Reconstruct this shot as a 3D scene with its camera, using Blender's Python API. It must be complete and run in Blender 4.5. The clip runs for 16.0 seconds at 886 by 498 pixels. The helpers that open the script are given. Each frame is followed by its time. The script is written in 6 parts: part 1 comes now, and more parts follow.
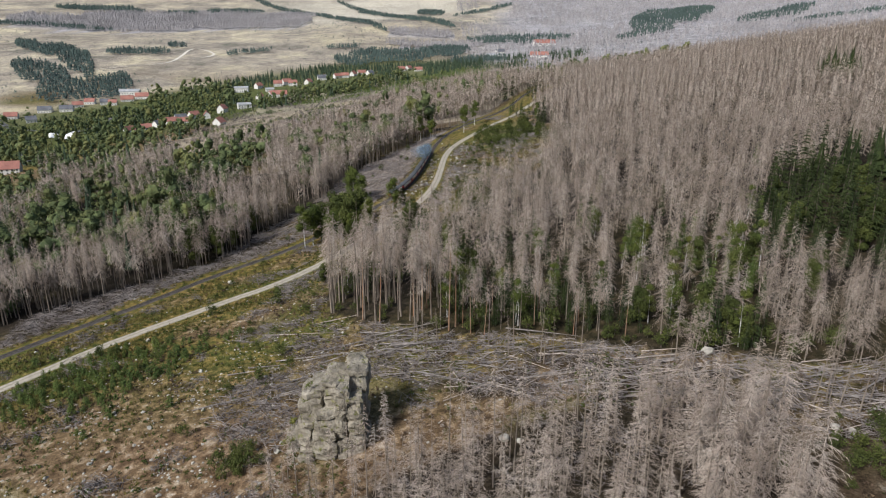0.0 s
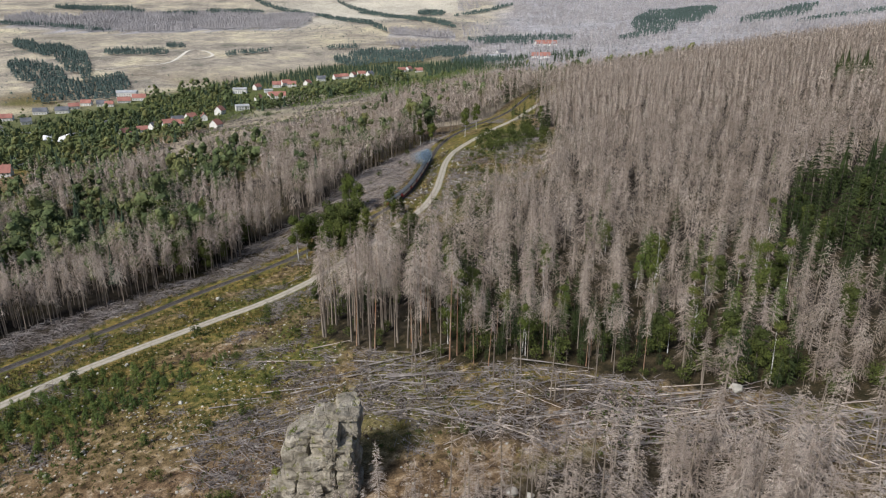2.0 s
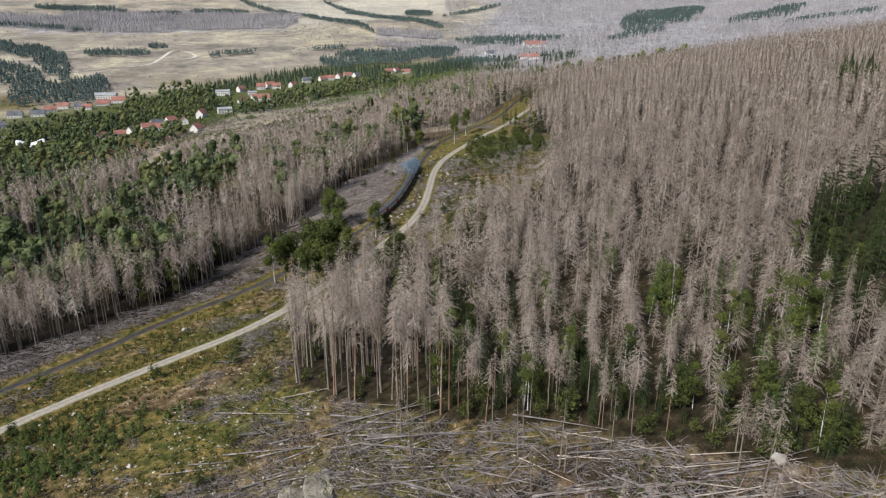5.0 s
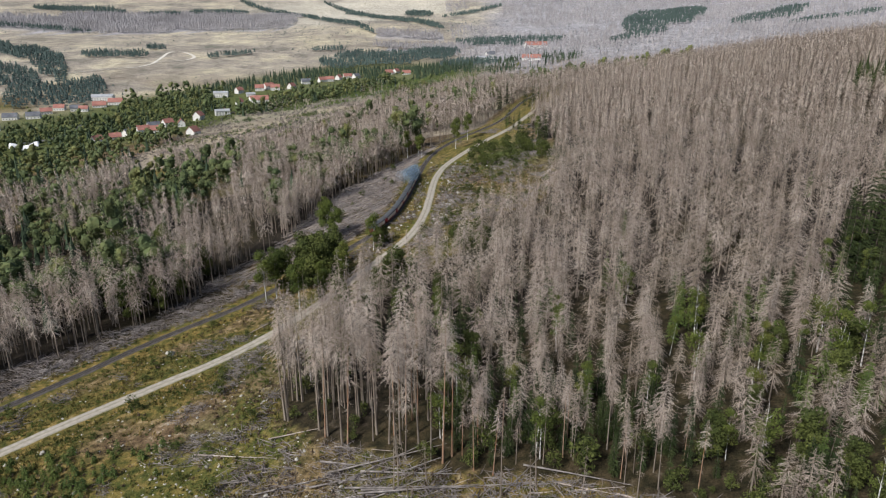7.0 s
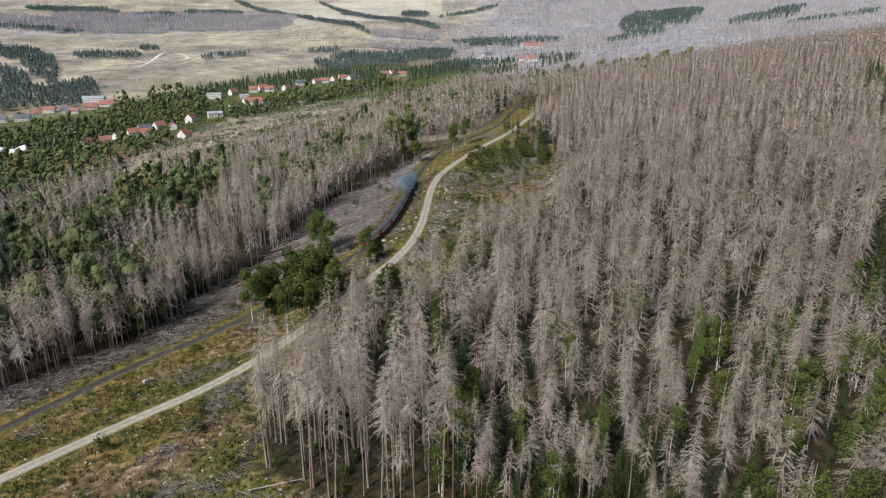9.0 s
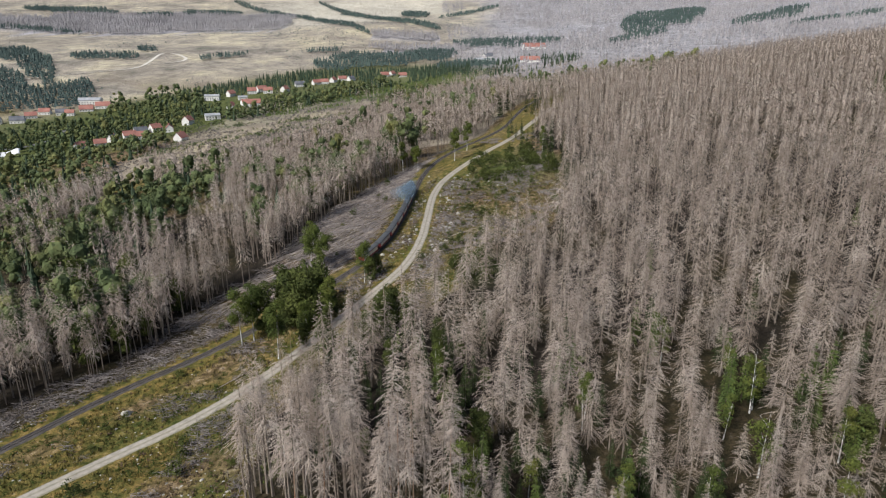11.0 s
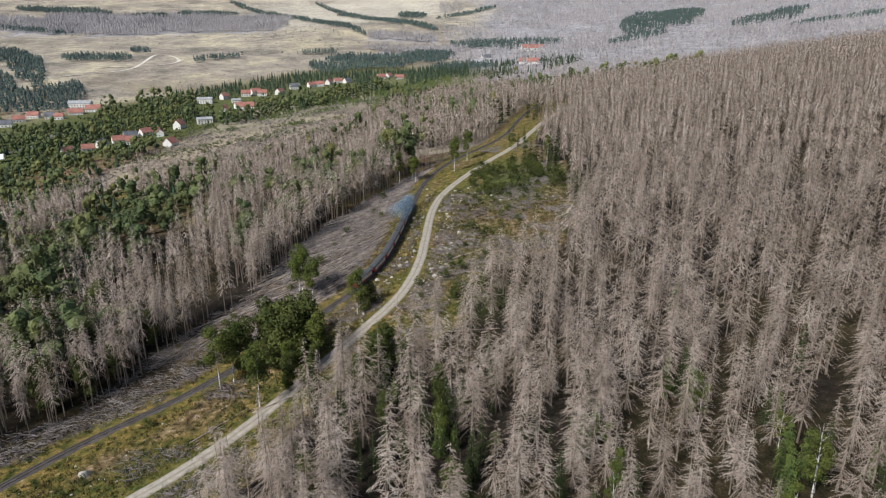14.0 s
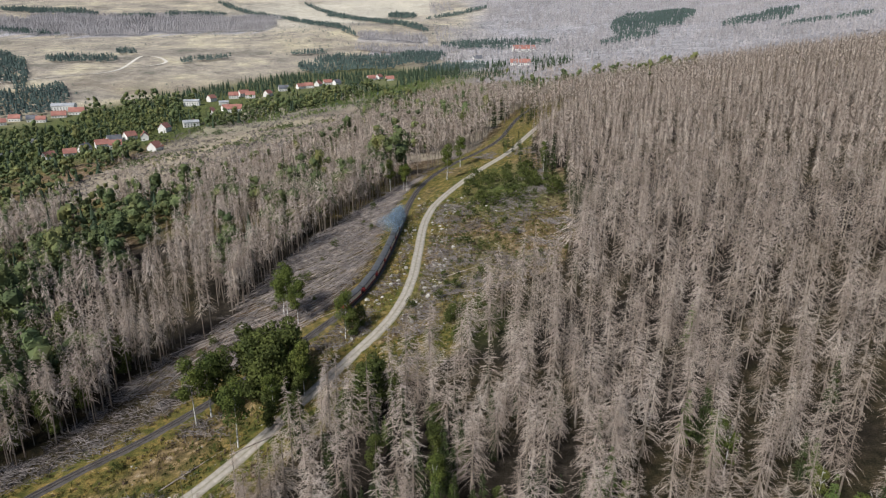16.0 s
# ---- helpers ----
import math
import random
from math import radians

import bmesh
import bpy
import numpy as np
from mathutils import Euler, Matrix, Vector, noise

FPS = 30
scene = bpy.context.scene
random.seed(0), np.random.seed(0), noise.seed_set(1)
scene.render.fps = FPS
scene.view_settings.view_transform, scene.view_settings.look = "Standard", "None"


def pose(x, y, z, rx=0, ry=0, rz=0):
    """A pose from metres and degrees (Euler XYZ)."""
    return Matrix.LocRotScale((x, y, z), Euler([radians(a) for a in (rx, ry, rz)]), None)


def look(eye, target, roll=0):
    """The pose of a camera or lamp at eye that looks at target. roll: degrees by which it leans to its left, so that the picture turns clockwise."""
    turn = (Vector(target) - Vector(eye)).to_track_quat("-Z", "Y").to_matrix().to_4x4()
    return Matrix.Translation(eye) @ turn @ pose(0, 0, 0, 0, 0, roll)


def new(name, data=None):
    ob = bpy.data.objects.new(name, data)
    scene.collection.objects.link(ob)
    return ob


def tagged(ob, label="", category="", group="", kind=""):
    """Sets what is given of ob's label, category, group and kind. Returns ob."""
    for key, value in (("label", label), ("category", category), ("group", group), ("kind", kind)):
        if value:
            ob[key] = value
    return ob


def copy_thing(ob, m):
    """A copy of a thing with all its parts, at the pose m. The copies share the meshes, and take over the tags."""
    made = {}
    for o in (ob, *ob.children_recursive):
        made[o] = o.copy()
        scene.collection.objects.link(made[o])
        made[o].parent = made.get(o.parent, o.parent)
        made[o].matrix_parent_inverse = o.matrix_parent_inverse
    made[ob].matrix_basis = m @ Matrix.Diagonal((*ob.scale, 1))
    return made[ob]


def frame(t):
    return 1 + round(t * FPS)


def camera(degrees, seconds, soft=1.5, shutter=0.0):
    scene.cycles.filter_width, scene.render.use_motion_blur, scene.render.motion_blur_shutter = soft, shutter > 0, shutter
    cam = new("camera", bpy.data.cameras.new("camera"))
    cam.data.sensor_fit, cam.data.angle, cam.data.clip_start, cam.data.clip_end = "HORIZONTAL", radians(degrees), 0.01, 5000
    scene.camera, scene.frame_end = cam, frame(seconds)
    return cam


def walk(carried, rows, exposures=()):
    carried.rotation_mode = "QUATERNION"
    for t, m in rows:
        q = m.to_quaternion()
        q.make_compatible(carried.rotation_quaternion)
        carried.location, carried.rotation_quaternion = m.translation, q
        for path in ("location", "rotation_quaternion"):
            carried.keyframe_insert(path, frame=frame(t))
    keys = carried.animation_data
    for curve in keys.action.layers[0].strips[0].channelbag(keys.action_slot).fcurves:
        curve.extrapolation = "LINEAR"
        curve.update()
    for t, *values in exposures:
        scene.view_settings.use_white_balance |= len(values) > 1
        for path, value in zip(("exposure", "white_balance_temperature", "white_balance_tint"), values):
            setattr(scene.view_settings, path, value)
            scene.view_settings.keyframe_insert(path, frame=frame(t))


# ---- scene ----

cam = camera(69.5, 16.0, soft=1.2)
PATH = [
    (0, pose(0.00, -5.00, 190.00, 71.43, 0, -0.00)),
    (1, pose(0.03, 2.30, 190.30, 71.44, 0, 0.04)),
    (2, pose(0.05, 9.61, 190.63, 71.45, 0, 0.06)),
    (3, pose(0.05, 16.92, 190.98, 71.45, 0, -0.00)),
    (3.2, pose(0.05, 18.38, 191.05, 71.45, 0, -0.20)),
    (3.5, pose(0.04, 20.58, 191.16, 71.46, 0, -0.97)),
    (4, pose(0.03, 24.24, 191.35, 71.46, 0, -1.02)),
    (6.5, pose(-0.09, 42.57, 192.41, 71.48, 0, -0.96)),
    (7, pose(-0.13, 46.23, 192.64, 71.49, 0, -0.96)),
    (8.5, pose(-0.27, 57.25, 193.38, 71.50, 0, -0.98)),
    (9, pose(-0.32, 60.92, 193.64, 71.51, 0, -1.30)),
    (11.5, pose(-0.66, 79.31, 195.02, 71.53, 0, -1.27)),
    (12.5, pose(-0.83, 86.68, 195.62, 71.54, 0, -1.28)),
    (13.5, pose(-1.01, 94.05, 196.25, 71.55, 0, -1.30)),
    (14, pose(-1.11, 97.74, 196.57, 71.56, 0, -1.53)),
    (14.5, pose(-1.21, 101.42, 196.91, 71.56, 0, -1.88)),
    (15, pose(-1.32, 105.12, 197.24, 71.57, 0, -1.89)),
    (15.5, pose(-1.43, 108.81, 197.59, 71.57, 0, -1.87)),
    (16, pose(-1.54, 112.50, 197.93, 71.58, 0, -2.36)),
]
walk(cam, PATH)

# ---- light: bright thin overcast, sun high on the left behind the camera ----
world = bpy.data.worlds.new("sky")
scene.world = world
world.use_nodes = True
wn = world.node_tree.nodes
sky = wn.new("ShaderNodeTexSky")
sky.sky_type, sky.sun_disc = "NISHITA", False
sky.sun_elevation, sky.sun_rotation = radians(48), radians(226)
sky.air_density, sky.dust_density = 1.0, 2.0
world.node_tree.links.new(sky.outputs[0], wn["Background"].inputs[0])
wn["Background"].inputs[1].default_value = 0.072
sun = new("sun", bpy.data.lights.new("sun", "SUN"))
sun.data.energy, sun.data.angle, sun.data.color = 3.0, radians(11), (1.0, 0.99, 0.975)
SUN_AZ = radians(226)
sun.matrix_world = look((math.sin(SUN_AZ) * 0.74, math.cos(SUN_AZ) * 0.74, 0.67), (0, 0, 0))
scene.view_settings.exposure = 0.70

# ---- helpers of this scene ----
TABLE = np.random.default_rng(3).random((256, 256))


def vnoise(x, y, size, shift=0):
    """Smooth value noise between 0 and 1, with cells of the given size."""
    u, v = np.asarray(x, float) / size + shift * 17.3, np.asarray(y, float) / size + shift * 5.7
    i, j = np.floor(u).astype(int), np.floor(v).astype(int)
    a, b = u - i, v - j
    a, b = a * a * (3 - 2 * a), b * b * (3 - 2 * b)
    q = lambda m, n: TABLE[(i + m) % 256, (j + n) % 256]
    return (q(0, 0) * (1 - a) + q(1, 0) * a) * (1 - b) + (q(0, 1) * (1 - a) + q(1, 1) * a) * b


def fbm(x, y, size, shift=0):
    return (vnoise(x, y, size, shift) * 4 + vnoise(x, y, size / 2, shift + 1) * 2 + vnoise(x, y, size / 4, shift + 2)) / 7


def softplus(v, w):
    return w * np.logaddexp(0, np.asarray(v, float) / w)


def bump(x, y, cx, cy, r):
    return np.exp(-((x - cx) ** 2 + (y - cy) ** 2) / (r * r))


def step(a, b, v):
    u = np.clip((np.asarray(v, float) - a) / (b - a), 0, 1)
    return u * u * (3 - 2 * u)


def smooth_line(points, rounds=3):
    p = np.array(points, float)
    for _ in range(rounds):
        q = np.empty((2 * len(p), p.shape[1]))
        q[0::2], q[1::2] = p, p
        q[1:-1:2], q[2::2] = p[:-1] * 0.75 + p[1:] * 0.25, p[:-1] * 0.25 + p[1:] * 0.75
        p = q
    return p


def resample(line, gap):
    s = np.r_[0, np.cumsum(np.hypot(*np.diff(line[:, :2], axis=0).T))]
    t = np.arange(0, s[-1], gap)
    return np.stack([np.interp(t, s, line[:, k]) for k in range(line.shape[1])], -1)


RAIL = resample(smooth_line([(-420, -120), (-300, -20), (-190, 110), (-141, 175), (-117, 202), (-104, 220), (-90, 240), (-67, 259), (-40, 289),
                             (-20, 316), (-13, 352), (-8, 402), (-4, 434), (4, 466), (19, 495), (39, 520), (56, 550), (71, 604), (84, 645), (105, 700), (150, 760)]), 2.0)
ROAD = resample(smooth_line([(-420, -190), (-300, -50), (-200, 68), (-126, 153), (-105, 178), (-80, 201.5), (-60, 218), (-45, 238), (-34, 257), (-22, 276),
                             (-11, 294), (-4, 318), (-1, 356), (2, 395), (11, 426), (34, 471), (56, 505), (72, 545), (100, 610), (150, 690)]), 2.0)


def near_line(x, y, line):
    """The distance to a line, signed (above 0 on its right side), and the index of its nearest point."""
    x, y = np.ravel(x), np.ravel(y)
    best, at = np.full(x.shape, 1e9), np.zeros(x.shape, int)
    for c in range(0, len(x), 20000):
        d2 = (x[c:c + 20000, None] - line[None, :, 0]) ** 2 + (y[c:c + 20000, None] - line[None, :, 1]) ** 2
        at[c:c + 20000] = d2.argmin(1)
        best[c:c + 20000] = np.sqrt(d2.min(1))
    tangent = np.gradient(line[:, :2], axis=0)
    side = (x - line[at, 0]) * tangent[at, 1] - (y - line[at, 1]) * tangent[at, 0]
    return np.where(side > 0, best, -best), at


def raw_height(x, y):
    """The hillside, which falls to the left and ends in a spur, and the valley beyond it."""
    x, y = np.asarray(x, float), np.asarray(y, float)
    hill = 107 + 0.155 * x - 0.04 * (y - 100) - 0.11 * softplus(y - 700, 60) - 0.06 * softplus(x - 420, 60)
    hill = hill - 6 * bump(x, y, -70, 250, 65) + 3 * bump(x, y, -10, 165, 40)
    s, d = (x + 529) * 0.618 + (y - 887) * 0.786, (x + 529) * 0.786 - (y - 887) * 0.618
    side = np.interp(-d, [-4000, -300, -50, 0, 230, 590, 1300, 2000, 2800, 3600, 5200], [180, 22, 4, 0, 3, 29, 42, 100, 155, 250, 420])
    valley = 0.036 * softplus(s + 100, 150) + side + 0.05 * softplus(s - 1700, 200)
    far = step(1200, 2600, np.hypot(x, y))
    valley = valley + far * (fbm(x, y, 700, 4) - 0.5) * 50
    return 12 * np.logaddexp(hill / 12, valley / 12) + 0.06 * y


def bench(line, rise):
    z = raw_height(line[:, 0], line[:, 1])
    k = np.ones(25) / 25
    return np.convolve(np.pad(z, 12, mode="edge"), k, mode="valid") + rise


RAIL_Z, ROAD_Z = bench(RAIL, 0.3), bench(ROAD, 0.0)


def height(x, y):
    shape = np.shape(x)
    x, y = np.ravel(np.asarray(x, float)), np.ravel(np.asarray(y, float))
    z = raw_height(x, y)
    near = (np.abs(x) < 450) & (y > -200) & (y < 800)
    rough = (fbm(x, y, 14, 2) - 0.5) * 2.2 + (vnoise(x, y, 2.6, 9) - 0.5) * 0.3
    z = z + np.where(near, rough, 0)
    if near.any():
        for line, lz, half, wide in ((ROAD, ROAD_Z, 2.6, 9.0), (RAIL, RAIL_Z, 2.6, 9.0)):
            d, at = near_line(x[near], y[near], line)
            w = 1 - step(half, wide, np.abs(d))
            z[near] = z[near] * (1 - w) + lz[at] * w
    return z.reshape(shape)


def mesh_of(name, verts, faces, smooth=False):
    """A mesh from arrays of places and of faces that all have the same number of corners."""
    verts, faces = np.asarray(verts, np.float32), np.asarray(faces, np.int32)
    me = bpy.data.meshes.new(name)
    me.vertices.add(len(verts))
    me.vertices.foreach_set("co", verts.ravel())
    me.loops.add(faces.size)
    me.loops.foreach_set("vertex_index", faces.ravel())
    me.polygons.add(len(faces))
    me.polygons.foreach_set("loop_start", np.arange(0, faces.size, faces.shape[1], dtype=np.int32))
    me.polygons.foreach_set("use_smooth", np.full(len(faces), smooth))
    me.update(calc_edges=True)
    me.validate()
    return me


def put(name, me, material, parent=None, label=""):
    if material and not me.materials:
        me.materials.append(material)
    ob = new(name, me)
    ob.parent = parent
    return tagged(ob, label=label)


def part(name, bm, material, parent=None, label=""):
    me = bpy.data.meshes.new(name)
    bm.to_mesh(me)
    bm.free()
    return put(name, me, material, parent, label)


def thing(name, m, label, category, group="", kind=""):
    ob = new(name)
    ob.matrix_world = m
    ob.empty_display_size = 0.5
    return tagged(ob, label, category, group, kind)


def box(bm, cx, cy, cz, sx, sy, sz, bevel=0.0, turn=None):
    made = bmesh.ops.create_cube(bm, size=1.0)["verts"]
    bmesh.ops.scale(bm, vec=(sx, sy, sz), verts=made)
    if bevel:
        edges = list({e for v in made for e in v.link_edges})
        made = [v for v in bmesh.ops.bevel(bm, geom=edges, offset=bevel, segments=1, affect="EDGES")["verts"]]
    if turn is not None:
        bmesh.ops.transform(bm, matrix=turn, verts=made)
    bmesh.ops.translate(bm, vec=(cx, cy, cz), verts=made)
    return made


def tube(bm, a, b, ra, rb, sides=8):
    a, b = Vector(a), Vector(b)
    m = Matrix.Translation((a + b) / 2) @ (b - a).to_track_quat("Z", "Y").to_matrix().to_4x4()
    return bmesh.ops.create_cone(bm, cap_ends=True, segments=sides, radius1=ra, radius2=rb, depth=(b - a).length, matrix=m)["verts"]


# ---- materials ----
def shader(name, rough=0.9, spec=0.2, metal=0.0):
    mat = bpy.data.materials.new(name)
    mat.use_nodes = True
    nt = mat.node_tree
    b = nt.nodes["Principled BSDF"]
    b.inputs["Roughness"].default_value, b.inputs["Metallic"].default_value = rough, metal
    b.inputs["Specular IOR Level"].default_value = spec
    return mat, nt, b


def node(nt, kind, **values):
    n = nt.nodes.new(kind)
    for key, value in values.items():
        n.inputs[key.replace("_", " ")].default_value = value
    return n


def noise_node(nt, scale, detail=4.0, place="Position", rough=0.6):
    n = node(nt, "ShaderNodeTexNoise", Scale=scale, Detail=detail, Roughness=rough)
    if place == "Position":
        nt.links.new(nt.nodes.new("ShaderNodeNewGeometry").outputs["Position"], n.inputs["Vector"])
    else:
        nt.links.new(nt.nodes.new("ShaderNodeTexCoord").outputs["Object"], n.inputs["Vector"])
    return n.outputs["Fac"]


def ramp(nt, fac, stops):
    n = nt.nodes.new("ShaderNodeValToRGB")
    e = n.color_ramp.elements
    for k, (at, colour) in enumerate(stops):
        if k > 1:
            e.new(at)
        e[k].position = at
        e[k].color = (*colour, 1)
    nt.links.new(fac, n.inputs[0])
    return n.outputs[0]


def mix(nt, fac, a, b, mode="MIX"):
    n = nt.nodes.new("ShaderNodeMix")
    n.data_type, n.blend_type = "RGBA", mode
    for value, at in ((fac, 0), (a, 6), (b, 7)):
        if isinstance(value, (int, float)):
            n.inputs[at].default_value = value
        elif isinstance(value, tuple):
            n.inputs[at].default_value = (*value, 1)
        else:
            nt.links.new(value, n.inputs[at])
    return n.outputs[2]


def bumped(nt, b, fac, strength, distance):
    n = node(nt, "ShaderNodeBump", Strength=strength, Distance=distance)
    nt.links.new(fac, n.inputs["Height"])
    nt.links.new(n.outputs[0], b.inputs["Normal"])


def plain(name, stops, scale, rough=0.85, fine=None, spec=0.2, metal=0.0, bump_at=0.0, place="Position", island=0.0, through_light=0.0):
    """Two scales of noise between the colours of a ramp, and where asked a shift of brightness from piece to piece."""
    mat, nt, b = shader(name, rough, spec, metal)
    col = ramp(nt, noise_node(nt, scale, place=place), stops)
    small = noise_node(nt, fine or scale * 9, 3, place)
    col = mix(nt, 0.5, col, ramp(nt, small, [(0.3, (0.55, 0.55, 0.55)), (0.7, (1, 1, 1))]), "MULTIPLY")
    if island:
        per = nt.nodes.new("ShaderNodeNewGeometry").outputs["Random Per Island"]
        col = mix(nt, 1.0, col, ramp(nt, per, [(0.0, (1 - island,) * 3), (1.0, (1, 1, 1))]), "MULTIPLY")
    nt.links.new(col, b.inputs["Base Color"])
    if bump_at:
        bumped(nt, b, small, 0.6, bump_at)
    if through_light:
        thin, both = nt.nodes.new("ShaderNodeBsdfTranslucent"), nt.nodes.new("ShaderNodeMixShader")
        nt.links.new(col, thin.inputs["Color"])
        both.inputs[0].default_value = through_light
        nt.links.new(b.outputs[0], both.inputs[1])
        nt.links.new(thin.outputs[0], both.inputs[2])
        nt.links.new(both.outputs[0], nt.nodes["Material Output"].inputs["Surface"])
    return mat


dead_bark = plain("dead_bark", [(0.35, (0.14, 0.11, 0.085)), (0.65, (0.25, 0.21, 0.17))], 0.15, fine=3, bump_at=0.03)
dead_twigs = plain("dead_twigs", [(0.34, (0.265, 0.208, 0.164)), (0.5, (0.455, 0.373, 0.309)), (0.66, (0.62, 0.532, 0.452))], 0.11, fine=1.5, island=0.25, through_light=0.14)
red_bark = plain("red_bark", [(0.35, (0.26, 0.13, 0.07)), (0.65, (0.34, 0.24, 0.17))], 0.3, fine=3, bump_at=0.03)
birch_bark = plain("birch_bark", [(0.42, (0.16, 0.15, 0.14)), (0.52, (0.68, 0.66, 0.62))], 1.6, fine=6)
dark_bark = plain("dark_bark", [(0.35, (0.09, 0.075, 0.06)), (0.65, (0.17, 0.14, 0.11))], 0.6, fine=4)
birch_leaf = plain("birch_leaf", [(0.3, (0.075, 0.105, 0.025)), (0.55, (0.135, 0.165, 0.035)), (0.72, (0.23, 0.22, 0.055))], 0.09, fine=1.5, island=0.5, through_light=0.15)
# Next two leaf greens are lightened and cooled: valley haze put into the colour.
hazed_broad_leaf = plain("hazed_broad_leaf", [(0.3, (0.085, 0.12, 0.058)), (0.5, (0.145, 0.18, 0.076)), (0.68, (0.27, 0.255, 0.10))], 0.035, fine=0.9, island=0.5, through_light=0.2)
hazed_valley_leaf = plain("hazed_valley_leaf", [(0.3, (0.075, 0.108, 0.048)), (0.5, (0.13, 0.162, 0.066)), (0.68, (0.23, 0.225, 0.08))], 0.05, fine=0.6, island=0.45, through_light=0.08)
alder_leaf = plain("alder_leaf", [(0.3, (0.052, 0.072, 0.02)), (0.7, (0.14, 0.16, 0.04))], 0.15, fine=1.5, island=0.5, through_light=0.12)
spruce_needle = plain("spruce_needle", [(0.3, (0.024, 0.04, 0.014)), (0.7, (0.065, 0.085, 0.024))], 0.08, fine=1.5, island=0.45, through_light=0.1)
young_needle = plain("young_needle", [(0.3, (0.085, 0.135, 0.04)), (0.7, (0.15, 0.19, 0.045))], 0.12, fine=2.0, island=0.4, through_light=0.15)
# Needles of distant conifers and shrubs, with bluish aerial haze painted into the green.
far_needle_hazed = plain("far_needle_hazed", [(0.3, (0.06, 0.09, 0.085)), (0.7, (0.10, 0.14, 0.12))], 0.01, fine=0.1, island=0.3, through_light=0.1)
# Dead wood on distant slopes, its grey cooled to imitate aerial haze.
far_hazed_wood = plain("far_hazed_wood", [(0.3, (0.24, 0.225, 0.225)), (0.5, (0.33, 0.31, 0.31)), (0.7, (0.41, 0.385, 0.385))], 0.01, fine=0.1, island=0.25)
valley_needle = plain("valley_needle", [(0.3, (0.035, 0.058, 0.034)), (0.7, (0.07, 0.10, 0.055))], 0.03, fine=0.4, island=0.35)
log_wood = plain("log_wood", [(0.32, (0.13, 0.113, 0.10)), (0.52, (0.225, 0.20, 0.185)), (0.72, (0.40, 0.36, 0.325))], 0.5, fine=5, bump_at=0.02)
pale_log = plain("pale_log", [(0.32, (0.25, 0.205, 0.172)), (0.52, (0.42, 0.355, 0.305)), (0.72, (0.64, 0.56, 0.48))], 0.4, fine=5, bump_at=0.02, island=0.4)
brush_wood = plain("brush_wood", [(0.3, (0.15, 0.125, 0.112)), (0.7, (0.31, 0.275, 0.26))], 0.12, fine=2, island=0.5)
granite = plain("granite", [(0.30, (0.22, 0.205, 0.175)), (0.5, (0.36, 0.34, 0.295)), (0.72, (0.54, 0.51, 0.45))], 0.55, fine=4, bump_at=0.06)
steel = plain("steel", [(0.3, (0.16, 0.14, 0.13)), (0.7, (0.30, 0.27, 0.25))], 2.0, rough=0.45, spec=0.5, metal=0.6)
sleeper_wood = plain("sleeper_wood", [(0.3, (0.07, 0.06, 0.052)), (0.7, (0.14, 0.12, 0.105))], 1.0, island=0.4)
ballast = plain("ballast", [(0.3, (0.05, 0.044, 0.039)), (0.7, (0.115, 0.102, 0.092))], 0.5, fine=6, bump_at=0.06)
grass_blade = plain("grass_blade", [(0.3, (0.09, 0.09, 0.023)), (0.5, (0.165, 0.138, 0.037)), (0.7, (0.265, 0.19, 0.062))], 0.07, fine=0.8, island=0.5)


shrub_green = plain("shrub_green", [(0.3, (0.05, 0.08, 0.018)), (0.55, (0.10, 0.125, 0.03)), (0.72, (0.19, 0.16, 0.04))], 0.1, fine=1.2, island=0.5, through_light=0.3)
shrub_brown = plain("shrub_brown", [(0.3, (0.085, 0.056, 0.04)), (0.55, (0.15, 0.105, 0.07)), (0.72, (0.22, 0.15, 0.08))], 0.1, fine=1.2, island=0.5, through_light=0.2)


